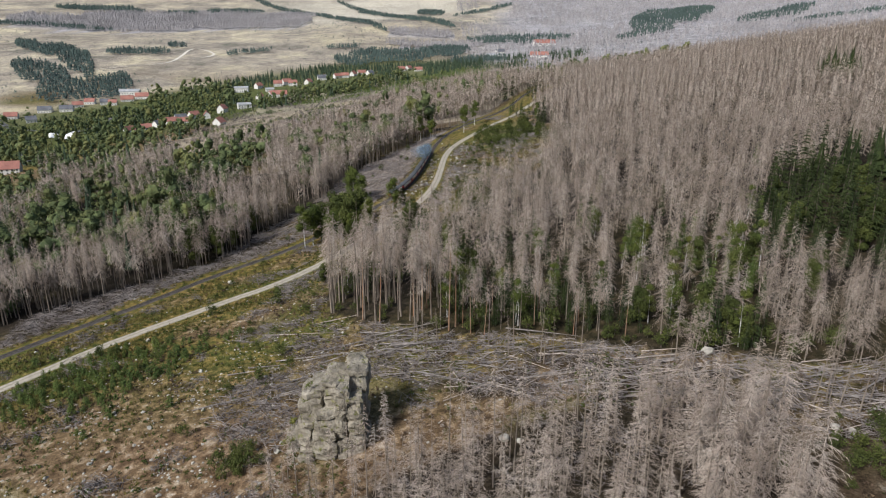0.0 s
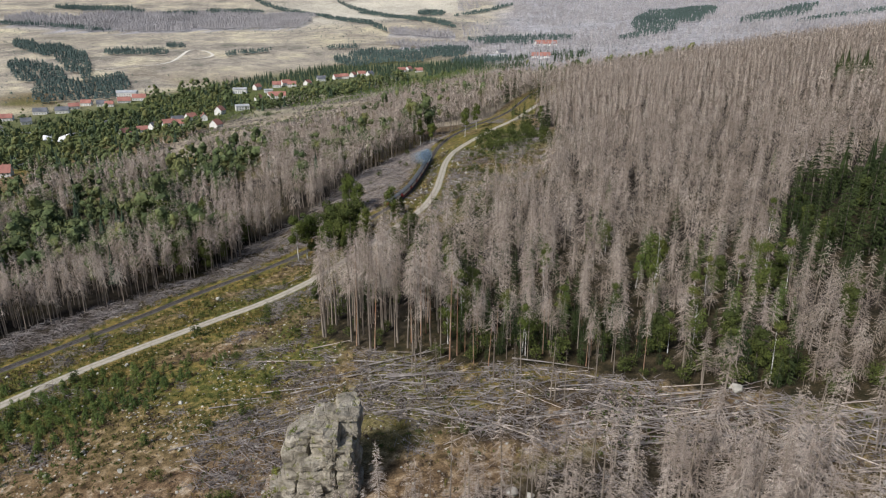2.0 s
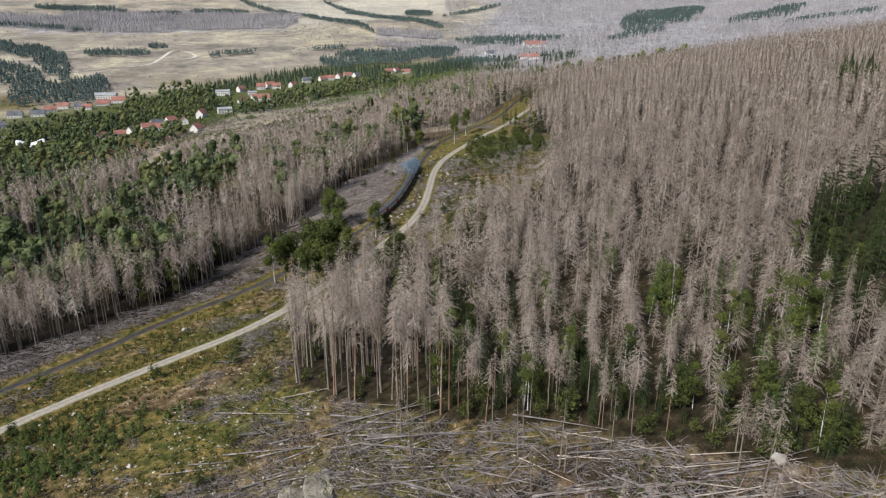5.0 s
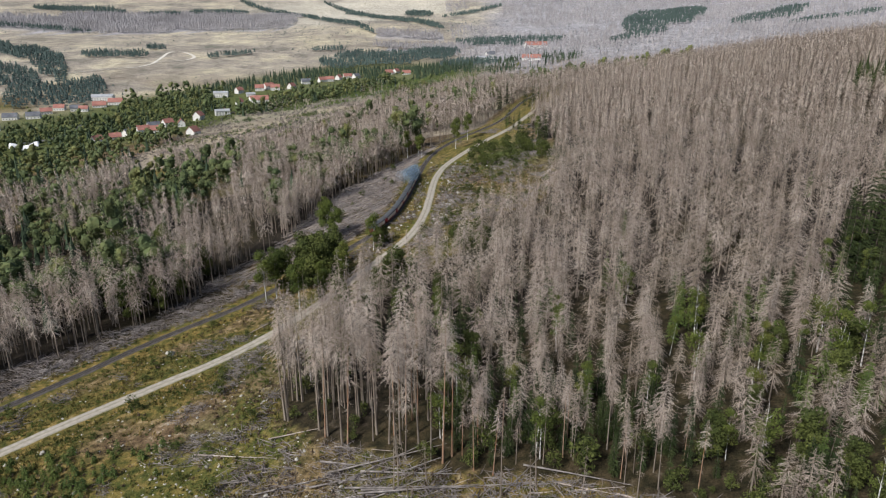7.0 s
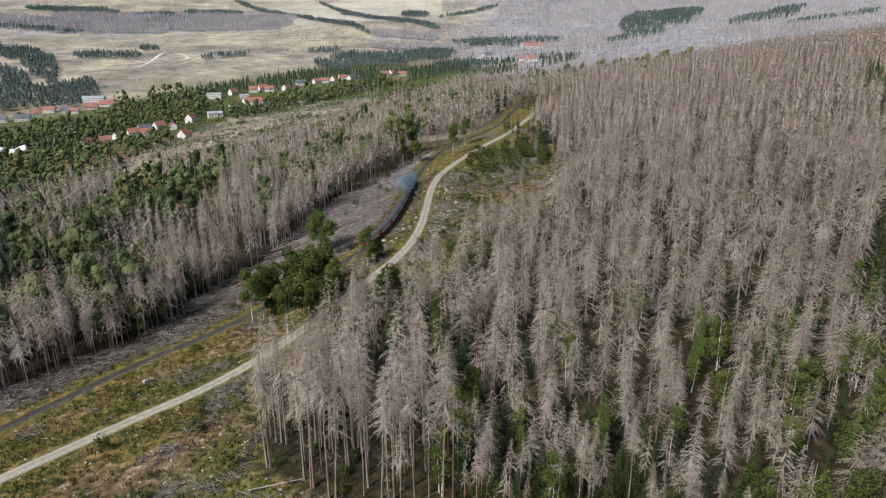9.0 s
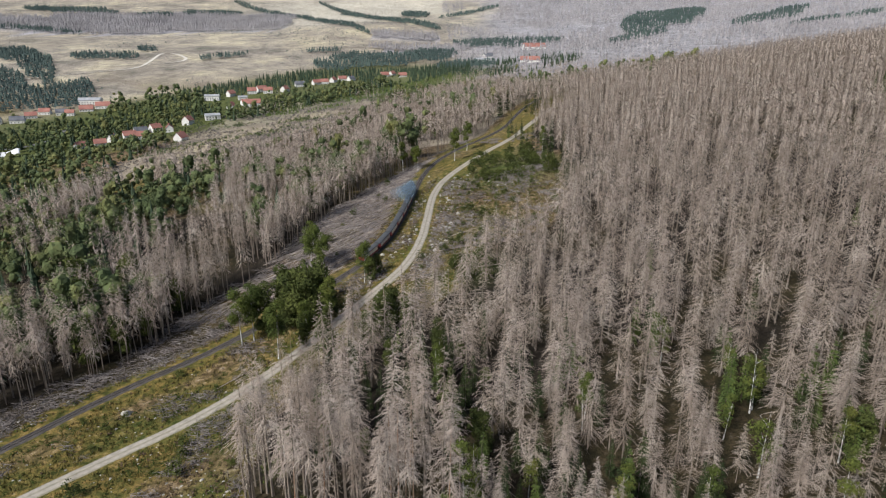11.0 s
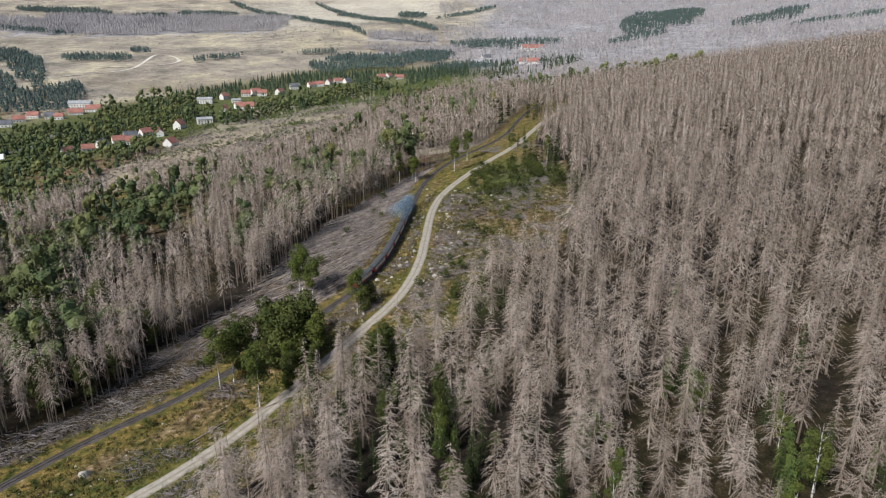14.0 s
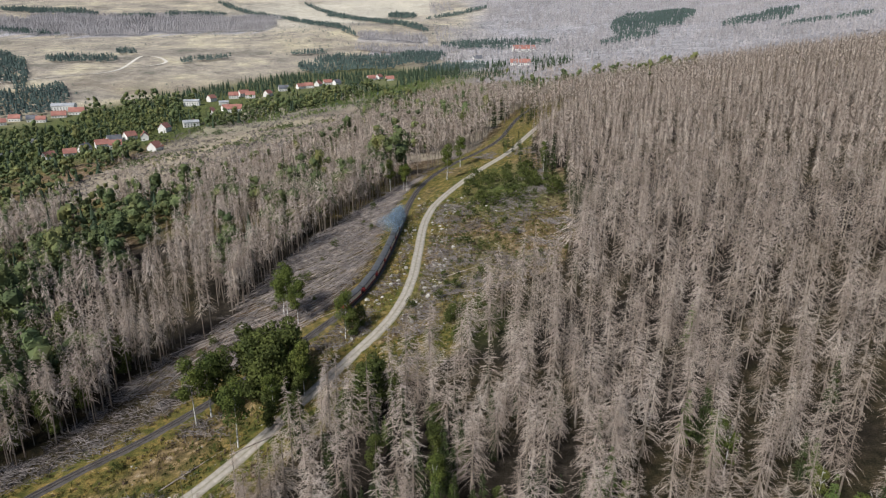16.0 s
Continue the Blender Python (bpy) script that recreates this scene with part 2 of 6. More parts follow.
def make_ground():
    mat, nt, b = shader("ground_cover", 0.95, 0.1)
    at = nt.nodes.new("ShaderNodeAttribute")
    at.attribute_name = "cover"
    split = nt.nodes.new("ShaderNodeSeparateColor")
    nt.links.new(at.outputs["Color"], split.inputs[0])
    far = nt.nodes.new("ShaderNodeAttribute")
    far.attribute_name = "distance_cover_and_light"
    split_far = nt.nodes.new("ShaderNodeSeparateColor")
    nt.links.new(far.outputs["Color"], split_far.inputs[0])
    big, mid, fine = noise_node(nt, 0.045), noise_node(nt, 0.4, 6), noise_node(nt, 2.8, 5)
    heath = ramp(nt, mid, [(0.30, (0.06, 0.038, 0.021)), (0.42, (0.145, 0.092, 0.052)), (0.53, (0.24, 0.162, 0.095)), (0.62, (0.36, 0.27, 0.18)), (0.72, (0.55, 0.48, 0.38))])
    grass = ramp(nt, mid, [(0.30, (0.04, 0.05, 0.012)), (0.42, (0.098, 0.095, 0.026)), (0.52, (0.18, 0.145, 0.042)), (0.62, (0.275, 0.188, 0.06)), (0.74, (0.42, 0.35, 0.19))])
    # Needle litter and brush floor, darkened to near black for the stands' shade.
    shaded_litter = ramp(nt, mid, [(0.30, (0.014, 0.011, 0.008)), (0.55, (0.035, 0.028, 0.020)), (0.75, (0.085, 0.07, 0.055))])
    straw = ramp(nt, noise_node(nt, 0.0075, 14, rough=0.72), [(0.36, (0.24, 0.225, 0.18)), (0.44, (0.375, 0.33, 0.27)), (0.50, (0.48, 0.42, 0.335)), (0.56, (0.59, 0.52, 0.39)), (0.64, (0.76, 0.665, 0.46))])
    # Distant dead-wood slopes: bluish grey that has aerial haze mixed into the colour.
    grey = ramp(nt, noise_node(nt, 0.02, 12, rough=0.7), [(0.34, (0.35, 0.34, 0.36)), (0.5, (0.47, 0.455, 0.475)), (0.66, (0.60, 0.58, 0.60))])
    green = ramp(nt, mid, [(0.3, (0.05, 0.085, 0.02)), (0.7, (0.12, 0.16, 0.04))])
    col = mix(nt, split.outputs[0], heath, shaded_litter)
    col = mix(nt, split.outputs[1], col, grass)
    col = mix(nt, split.outputs[2], col, green)
    col = mix(nt, split_far.outputs[0], col, straw)
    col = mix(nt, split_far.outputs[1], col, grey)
    # Sunlit patch on the far meadow, painted as a cream colour.
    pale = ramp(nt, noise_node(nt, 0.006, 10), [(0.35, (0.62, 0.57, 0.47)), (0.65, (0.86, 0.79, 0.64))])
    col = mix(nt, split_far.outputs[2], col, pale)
    far_mottle = ramp(nt, noise_node(nt, 0.05, 10, rough=0.8), [(0.40, (0.42, 0.42, 0.41)), (0.54, (1, 1, 1))])
    both_far = node(nt, "ShaderNodeMath")
    both_far.operation, both_far.use_clamp = "ADD", True
    nt.links.new(split_far.outputs[0], both_far.inputs[0])
    nt.links.new(split_far.outputs[1], both_far.inputs[1])
    col = mix(nt, both_far.outputs[0], col, mix(nt, 0.6, col, far_mottle, "MULTIPLY"))
    grain = noise_node(nt, 8.0, 4)
    col = mix(nt, 0.85, col, ramp(nt, fine, [(0.36, (0.34, 0.34, 0.34)), (0.58, (1, 1, 1))]), "MULTIPLY")
    col = mix(nt, 0.6, col, ramp(nt, grain, [(0.38, (0.4, 0.4, 0.4)), (0.56, (1, 1, 1))]), "MULTIPLY")
    nt.links.new(col, b.inputs["Base Color"])
    bumped(nt, b, fine, 0.8, 0.25)
    return mat


def make_gravel():
    mat, nt, b = shader("gravel", 0.95, 0.1)
    at = nt.nodes.new("ShaderNodeAttribute")
    at.attribute_name = "worn"
    stone = ramp(nt, noise_node(nt, 0.9, 6), [(0.3, (0.24, 0.216, 0.178)), (0.7, (0.39, 0.352, 0.30))])
    verge = ramp(nt, noise_node(nt, 0.5, 5), [(0.3, (0.08, 0.085, 0.035)), (0.7, (0.22, 0.185, 0.10))])
    col = mix(nt, at.outputs["Fac"], verge, stone)
    nt.links.new(col, b.inputs["Base Color"])
    bumped(nt, b, noise_node(nt, 5, 3), 0.5, 0.05)
    return mat


ground_mat, gravel = make_ground(), make_gravel()


# ---- where things grow ----
# far belts of trees: from and to in plan, and half the depth of the belt
DARK_BELTS = [(-1160, 1820, -932, 1627, 110), (-960, 1650, -746, 1408, 190), (-905, 1392, -740, 1300, 100), (-721, 1164, -605, 1268, 95), (-1560, 2760, -1210, 2740, 90),
              (-1103, 2680, -976, 2716, 45), (-960, 2766, -755, 2843, 60), (-1500, 2230, -1100, 2215, 30), (-855, 3147, -525, 2696, 55), (-627, 2915, -186, 2136, 62),
              (-498, 3275, -88, 2398, 42), (-347, 2899, 30, 2259, 70), (-104, 2852, 2, 2800, 98)]
VALLEY_BELTS = [(47, 2667, 293, 2929, 35), (-254, 1616, 61, 1761, 109), (-310, 1792, -222, 1823, 18), (-532, 1630, -442, 1712, 20), (-818, 1622, -672, 1634, 41), (-719, 1754, -670, 1744, 39),
                (77, 1993, 371, 1950, 65), (21, 1514, 144, 1461, 56), (450, 1743, 640, 1879, 50), (599, 2134, 995, 2520, 330), (873, 1990, 1202, 2215, 110), (973, 1862, 1299, 1999, 33)]
DEAD_BELTS = [(-1480, 2330, -849, 2370, 150), (-886, 2400, -500, 2500, 150), (-1327, 2525, -969, 2620, 110), (-1099, 2568, -515, 2700, 120), (-166, 2100, 28, 2083, 49), (-150, 1883, 106, 1894, 32)]


def in_belts(x, y, rows, wide=1.0):
    out = np.zeros(np.shape(x), bool)
    t = x / np.maximum(y, 1)
    ragged = 0.5 + 1.0 * fbm(x, y, 60, 77)
    for ax, ay, bx, by, half in rows:
        u = (t - ax / ay) / (bx / by - ax / ay)
        taper = np.clip(6 * (u + 0.04), 0, 1) * np.clip(6 * (1.04 - u), 0, 1)
        out |= np.abs(y - ay - (by - ay) * u) < half * wide * ragged * np.sqrt(taper)
    return out


def edge_left(y):
    """The edge of the dead forest on the valley side of the railway."""
    return np.interp(y, [60, 200, 229, 246, 257, 266, 286, 313, 353, 402, 442, 478, 540, 640, 760], [-300, -165, -126, -106, -96, -90, -86, -66, -57, -40, -20, 3, 40, 68, 110])


def edge_right(y):
    """The valley-side edge of the dead forest on the uphill side of the road."""
    return np.interp(y, [95, 168, 183, 207, 222, 232, 240, 248, 256, 264, 283, 301, 306, 312, 340, 408, 441, 461, 511, 530, 600, 700], [-10, -34, -38, -38.5, -36.5, -34, -29, -20, -6, 6, 16, 20, 30, 46, 58, 69, 76, 68, 70, 74, 100, 150])


def front_edge(x):
    """The forest's front edge towards the windthrow."""
    return np.interp(x, [-60, -36, -21, -5, 7, 25, 42, 57, 80, 200], [185, 172, 157, 148, 143, 139, 130, 122, 112, 96])


def in_main(x, y):
    return (x > edge_right(y)) & (y > front_edge(x)) & (y < 900)


def in_front(x, y):
    """The stand in front of the windthrow."""
    return (y > 30) & (y < np.interp(x, [-9, 0, 30, 48, 65, 90, 200], [94, 100, 108, 103, 99, 94, 80])) & (x > np.interp(y, [30, 80, 92, 98, 108], [-22, -20, -13, -7, 14])) & (x < np.interp(y, [30, 77, 89, 104], [43, 57, 61, 64]))


def wood_limit(y):
    """How far the wood below the railway reaches towards the valley."""
    return np.interp(y, [0, 490, 525, 548, 590, 720, 920, 1010], [-900, -900, -200, -135, -100, -52, -27, 48])


def in_left(x, y):
    return (x < edge_left(y)) & (y > 60) & (y < 1010) & (x > wood_limit(y))


def in_dark(x, y):
    return (x > np.interp(y, [130, 150, 157, 174, 200, 214, 242], [113, 104, 95, 93, 104, 111, 147]) + (fbm(x, y, 20, 91) - 0.5) * 12) & (y > 134) & (y < 240) & (x < 190) & (x < 0.95 * y)


# ---- ground ----
def axis(parts):
    return np.concatenate([np.arange(a, b, s) for a, b, s in parts])


def make_terrain():
    xs = axis([(-3800, -1500, 90), (-1500, -600, 35), (-600, -260, 14), (-260, -150, 5), (-150, 100, 2.2), (100, 300, 6), (300, 800, 25), (800, 3200, 80)])
    ys = axis([(-500, 40, 30), (40, 75, 5), (75, 330, 2.2), (330, 560, 4.4), (560, 900, 12), (900, 1700, 28), (1700, 4990, 75)])
    X, Y = np.meshgrid(xs, ys)
    Z = height(X, Y)
    n, m = len(xs), len(ys)
    k = np.arange(n * m).reshape(m, n)
    quads = np.stack([k[:-1, :-1], k[:-1, 1:], k[1:, 1:], k[1:, :-1]], -1).reshape(-1, 4)
    me = mesh_of("ground", np.stack([X, Y, Z], -1).reshape(-1, 3), quads, True)
    x, y = X.ravel(), Y.ravel()
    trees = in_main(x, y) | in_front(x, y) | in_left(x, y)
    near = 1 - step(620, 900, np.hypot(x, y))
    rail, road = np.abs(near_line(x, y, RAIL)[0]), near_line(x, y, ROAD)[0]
    # forest floor, with the shade under the trees held in its dark colour
    shaded_litter = np.where(trees & (x > -999) | in_left(x, y), 1.0, 0.0) * np.maximum(near, 0.6)
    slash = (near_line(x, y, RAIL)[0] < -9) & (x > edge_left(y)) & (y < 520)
    shaded_litter = np.where(in_left(x, y) & (y > 420), 0.5, shaded_litter)
    shaded_litter = np.where(in_front(x, y), 0.9, shaded_litter)
    shaded_litter = np.where((x > 56) & (x < 125) & (y > 30) & (y < 108), 0.7, shaded_litter)
    fallen = (x > -12) & (x < 105) & (y > front_edge(x) - 27) & (y < front_edge(x) - 6)
    shaded_litter = np.where(fallen, 0.8 * step(0.3, 0.5, fbm(x, y, 12, 46)), shaded_litter)
    # nearer slash is darkened for the shade of the wood beside it
    shaded_litter = np.where(slash, 0.95 - 0.65 * step(268, 296, y), shaded_litter)
    cut = (x < -20) & (y > 560) & (y < 1150) & (x > -290) & ~in_left(x, y)
    shaded_litter = np.where(cut, 0.3 * step(0.4, 0.65, fbm(x, y, 30, 44)), shaded_litter)
    band = np.maximum(np.exp(-(road / 16) ** 2), 0.8 * np.exp(-(rail / 10) ** 2)) * (1 - np.where(slash, 0.9, 0))
    rubbly = (road > 3) & (road < 60) & (y > 283) & (y < 372) & ~trees
    grass = np.clip(band * 1.2 + step(0.46, 0.62, fbm(x, y, 38, 6)) * step(118, 150, y + 0.25 * x + 20) * 0.9 + 0.7 * bump(x, y, -2, 139, 20) + 0.6 * bump(x, y, -38, 165, 18) + 1.1 * bump(x, y, -62, 166, 36) * step(0.34, 0.52, fbm(x, y, 22, 47)), 0, 1) * (1 - 0.85 * shaded_litter) * np.where(cut, 0.25, 1.0) * np.where(rubbly, 0.35, 1.0)
    green = step(0.5, 0.66, fbm(x, y, 30, 11)) * 0.35 * (1 - shaded_litter) * np.where(cut, 0.4, 1.0) + 0.8 * bump(x, y, 40, 405, 30) + 0.6 * bump(x, y, 14, 283, 12) + 0.6 * (np.abs(y - 1103 - 1.18 * (x + 119)) < 80) * ((x > -230) & (x < 130))
    s, d = (x + 529) * 0.618 + (y - 887) * 0.786, (x + 529) * 0.786 - (y - 887) * 0.618
    straw = step(600, 950, np.hypot(x, y)) * step(0.30, 0.42, fbm(x, y, 260, 8)) * step(-60, -200, d + (fbm(x, y, 200, 3) - 0.5) * 160)
    straw = straw * (1 - 0.8 * step(30, 140, d) * step(1100, 1000, y))
    straw = np.maximum(straw, 0.9 * step(1100, 1500, y) * step(900, 200, x))
    vale = step(260, 150, np.abs(d)) * step(-350, -250, s) * step(1000, 800, s)
    green, straw, grass = np.maximum(green, 0.8 * vale), straw * (1 - 0.85 * vale), grass * (1 - 0.5 * vale)
    straw = np.maximum(straw, np.where(cut | in_left(x, y) & (y > 520), 0.55, 0.0))
    # where the haze-tinted grey lies on the far slopes
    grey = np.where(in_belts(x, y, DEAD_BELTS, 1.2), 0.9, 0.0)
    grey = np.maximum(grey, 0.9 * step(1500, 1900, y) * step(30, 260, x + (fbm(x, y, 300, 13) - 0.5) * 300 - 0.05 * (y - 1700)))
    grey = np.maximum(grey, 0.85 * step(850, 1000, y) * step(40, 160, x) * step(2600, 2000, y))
    # The last far channel places the painted sunlit patch.
    for name, channels in (("cover", (shaded_litter, grass, np.clip(green, 0, 1))), ("distance_cover_and_light", (straw, grey, 0.8 * step(2150, 2700, y) * step(-1000, -450, x) * step(700, 250, x) * step(0.35, 0.55, fbm(x, y, 420, 17))))):
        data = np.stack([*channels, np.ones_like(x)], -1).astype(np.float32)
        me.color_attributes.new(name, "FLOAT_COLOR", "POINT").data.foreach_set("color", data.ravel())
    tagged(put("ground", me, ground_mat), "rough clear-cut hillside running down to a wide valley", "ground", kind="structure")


make_terrain()


def ribbon(name, line, z, offsets, lifts, material, label, category, worn=None, kind="structure"):
    tangent = np.gradient(line[:, :2], axis=0)
    tangent /= np.hypot(*tangent.T)[:, None]
    right = np.stack([tangent[:, 1], -tangent[:, 0]], -1)
    wob = (fbm(line[:, 0], line[:, 1], 9, 21) - 0.5) * 0.5
    cols = [np.c_[line[:, :2] + right * (o + wob[:, None] * (abs(o) > 1)), z + l] for o, l in zip(offsets, lifts)]
    verts = np.stack(cols, 1).reshape(-1, 3)
    n, m = len(line), len(offsets)
    k = np.arange(n * m).reshape(n, m)
    me = mesh_of(name, verts, np.stack([k[:-1, :-1], k[:-1, 1:], k[1:, 1:], k[1:, :-1]], -1).reshape(-1, 4), True)
    if worn is not None:
        me.attributes.new("worn", "FLOAT", "POINT").data.foreach_set("value", np.tile(np.array(worn, np.float32), n))
    return tagged(put(name, me, material), label, category, kind=kind)


ribbon("forest_road", ROAD, ROAD_Z, [-2.2, -1.75, -1.2, -0.5, 0, 0.5, 1.2, 1.75, 2.2], [-0.25, 0.10, 0.13, 0.12, 0.17, 0.12, 0.13, 0.10, -0.25], gravel,
       "pale gravel forest road with a grassy middle strip", "road", [0, 0.5, 1, 1, 0.45, 1, 1, 0.5, 0])


def make_railway():
    bed = ribbon("railway_bed", RAIL, RAIL_Z, [-2.2, -1.25, 0, 1.25, 2.2], [-0.45, 0.22, 0.24, 0.22, -0.45], ballast, "narrow-gauge railway track on dark grey ballast", "railway")
    near = RAIL[(RAIL[:, 1] > 100) & (RAIL[:, 1] < 690)]
    z = RAIL_Z[(RAIL[:, 1] > 100) & (RAIL[:, 1] < 690)]
    t = np.gradient(near[:, :2], axis=0)
    t /= np.hypot(*t.T)[:, None]
    r = np.stack([t[:, 1], -t[:, 0]], -1)
    for side in (-0.52, 0.52):
        ring = [(side - 0.05, 0.30), (side - 0.05, 0.46), (side + 0.05, 0.46), (side + 0.05, 0.30)]
        verts = np.stack([np.c_[near + r * o, z + l] for o, l in ring], 1).reshape(-1, 3)
        n = len(near)
        k = np.arange(n * 4).reshape(n, 4)
        faces = np.concatenate([np.stack([k[:-1, a], k[:-1, a + 1], k[1:, a + 1], k[1:, a]], -1) for a in range(3)])
        put("rail", mesh_of("rail", verts, faces), steel, bed, "worn steel rail")
    dense = resample(np.c_[near, z], 0.7)
    t = np.gradient(dense[:, :2], axis=0)
    t /= np.hypot(*t.T)[:, None]
    r = np.stack([t[:, 1], -t[:, 0]], -1)
    corners = [(-0.95, -0.11), (0.95, -0.11), (0.95, 0.11), (-0.95, 0.11)]
    top = np.stack([np.c_[dense[:, :2] + r * a + t * b, dense[:, 2] + 0.31] for a, b in corners], 1)
    low = top - (0, 0, 0.12)
    verts = np.concatenate([top, low], 1).reshape(-1, 3)
    base = (np.arange(len(dense)) * 8)[:, None, None]
    faces = (base + np.array([[0, 1, 2, 3], [0, 4, 5, 1], [1, 5, 6, 2], [2, 6, 7, 3], [3, 7, 4, 0]])).reshape(-1, 4)
    tagged(put("sleeper_row", mesh_of("sleeper_row", verts, faces), sleeper_wood, bed, "dark wooden sleepers"), kind="stuff")


make_railway()
# ---- trees ----
def trunk_arrays(h, r, sides=6, rings=4, lean=0.0):
    a = np.arange(sides) * 2 * np.pi / sides
    zs = np.linspace(-0.6, h, rings)
    rad = r * np.interp(zs / h, [-0.1, 0.0, 0.05, 1.0], [1.5, 1.35, 1.0, 0.08])
    verts = np.concatenate([np.c_[rr * np.cos(a) + lean * z / h, rr * np.sin(a), np.full(sides, z)] for rr, z in zip(rad, zs)])
    k = np.arange(rings * sides).reshape(rings, sides)
    q = np.stack([k[:-1], np.roll(k, -1, 1)[:-1], np.roll(k, -1, 1)[1:], k[1:]], -1).reshape(-1, 4)
    return verts, np.concatenate([q[:, [0, 1, 2]], q[:, [0, 2, 3]]])


def join(pieces):
    verts, faces, n = [], [], 0
    for v, f in pieces:
        verts.append(v)
        faces.append(np.asarray(f) + n)
        n += len(v)
    return np.concatenate(verts), np.concatenate(faces)


def spruce_arrays(gen, h, base, radius, whorls, per, twigs, droop=0.45, thick=0.05, lose=0.10):
    """The branches of a spruce: whorls of thin hanging boughs that fork into finer twigs."""
    verts, faces, n = [], [], 0
    for w in range(whorls):
        f = (w + gen.uniform(-0.5, 0.5)) / (whorls - 0.4)
        f = min(max(f, 0), 0.985)
        reach = radius * ((1 - f) ** 0.8) * np.interp(f, [0, 0.12, 0.25], [0.6, 0.9, 1.0]) + 0.25
        turn = gen.uniform(0, 6.28)
        for b in range(per):
            if gen.random() < lose:
                continue
            z = base * h + f * (1 - base) * h + gen.uniform(-0.3, 0.3)
            az = turn + (b + gen.uniform(-0.4, 0.4)) * 2 * np.pi / per
            L = reach * gen.uniform(0.62, 1.22)
            ca, sa = np.cos(az), np.sin(az)
            rise = gen.uniform(-0.12, 0.14) + 0.30 * f
            k = droop * gen.uniform(0.6, 1.5) * (1 - 0.5 * f)
            at = lambda u: np.array([ca * L * u, sa * L * u, z + L * (rise * u - (k + rise) * u ** 1.7)])
            side, out = np.array([-sa, ca, 0.0]), np.array([ca, sa, 0.0])
            t = thick * (0.6 + 0.25 * L)
            p0, p1, p2 = at(0.0), at(0.5), at(1.0)
            verts += [p0 + (0, 0, t), p0 - (0, 0, t), p1 + side * t, p1 - side * t - (0, 0, t), p2]
            faces += [(n, n + 1, n + 2), (n + 1, n + 3, n + 2), (n + 2, n + 3, n + 4)]
            n += 5
            for q in range(twigs):
                u = 0.15 + 0.7 * (q + gen.uniform(0, 1)) / twigs
                p = at(u)
                long_ = L * gen.uniform(0.25, 0.5) * (1.15 - 0.5 * u) + 0.25
                sgn = 1 if q % 2 else -1
                tip = p + out * long_ * gen.uniform(0.35, 0.8) + side * sgn * long_ * gen.uniform(0.3, 0.8) - (0, 0, long_ * gen.uniform(0.25, 0.9))
                verts += [p + out * t * 1.15, p - out * t * 1.15, tip]
                faces.append((n, n + 1, n + 2))
                n += 3
    return np.array(verts), np.array(faces)


def leaf_arrays(gen, blobs, count, size):
    """Leaf clumps: small three-cornered sprays set through a few uneven lobes."""
    blobs = np.array(blobs)
    which = gen.choice(len(blobs), count, p=blobs[:, 3] ** 2 / (blobs[:, 3] ** 2).sum())
    v = gen.normal(size=(count, 3))
    v /= np.linalg.norm(v, axis=1)[:, None]
    c = blobs[which, :3] + v * blobs[which, 3:4] * (gen.random((count, 1)) ** 0.2) * (1, 1, 0.85)
    lean = v + gen.normal(size=(count, 3)) * 0.45
    a = np.cross(lean, gen.normal(size=(count, 3)))
    a = a / np.linalg.norm(a, axis=1)[:, None]
    b = np.cross(a, lean)
    b = b / np.linalg.norm(b, axis=1)[:, None] * size * gen.uniform(0.5, 1.2, (count, 1))
    a = a * size * gen.uniform(0.6, 1.4, (count, 1))
    verts = np.stack([c - a * 0.6 - b * 0.4, c + a * 0.8 - b * 0.2, c - a * 0.1 + b * 0.9], 1).reshape(-1, 3)
    return verts, np.arange(count * 3).reshape(-1, 3)


def crown_lobes(gen, h, width, low, count):
    lobes = []
    for _ in range(count):
        f = gen.uniform(0, 1)
        r = width * np.interp(f, [0, 0.35, 0.75, 1], [0.55, 1.0, 0.75, 0.25]) * 0.62
        a = gen.uniform(0, 6.28)
        lobes.append((r * np.cos(a), r * np.sin(a), h * (low + (0.97 - low) * f), width * gen.uniform(0.32, 0.55)))
    return lobes + [(0, 0, h * (low + 1) / 2, width * 0.6)]


def clump_arrays(gen, lobes, count, size, dense=0.82):
    """Leaf sprays about dense, uneven inner masses of foliage."""
    g = (1 + 5 ** 0.5) / 2
    v = np.array([(-1, g, 0), (1, g, 0), (-1, -g, 0), (1, -g, 0), (0, -1, g), (0, 1, g), (0, -1, -g), (0, 1, -g), (g, 0, -1), (g, 0, 1), (-g, 0, -1), (-g, 0, 1)]) / 1.9
    f = np.array([(0, 11, 5), (0, 5, 1), (0, 1, 7), (0, 7, 10), (0, 10, 11), (1, 5, 9), (5, 11, 4), (11, 10, 2), (10, 7, 6), (7, 1, 8), (3, 9, 4), (3, 4, 2), (3, 2, 6), (3, 6, 8), (3, 8, 9), (4, 9, 5), (2, 4, 11), (6, 2, 10), (8, 6, 7), (9, 8, 1)])
    inner = [(v * gen.uniform(0.7, 1.1, (12, 1)) * r * dense + (x, y, z), f) for x, y, z, r in lobes]
    return join(inner + [leaf_arrays(gen, lobes, count, size)])


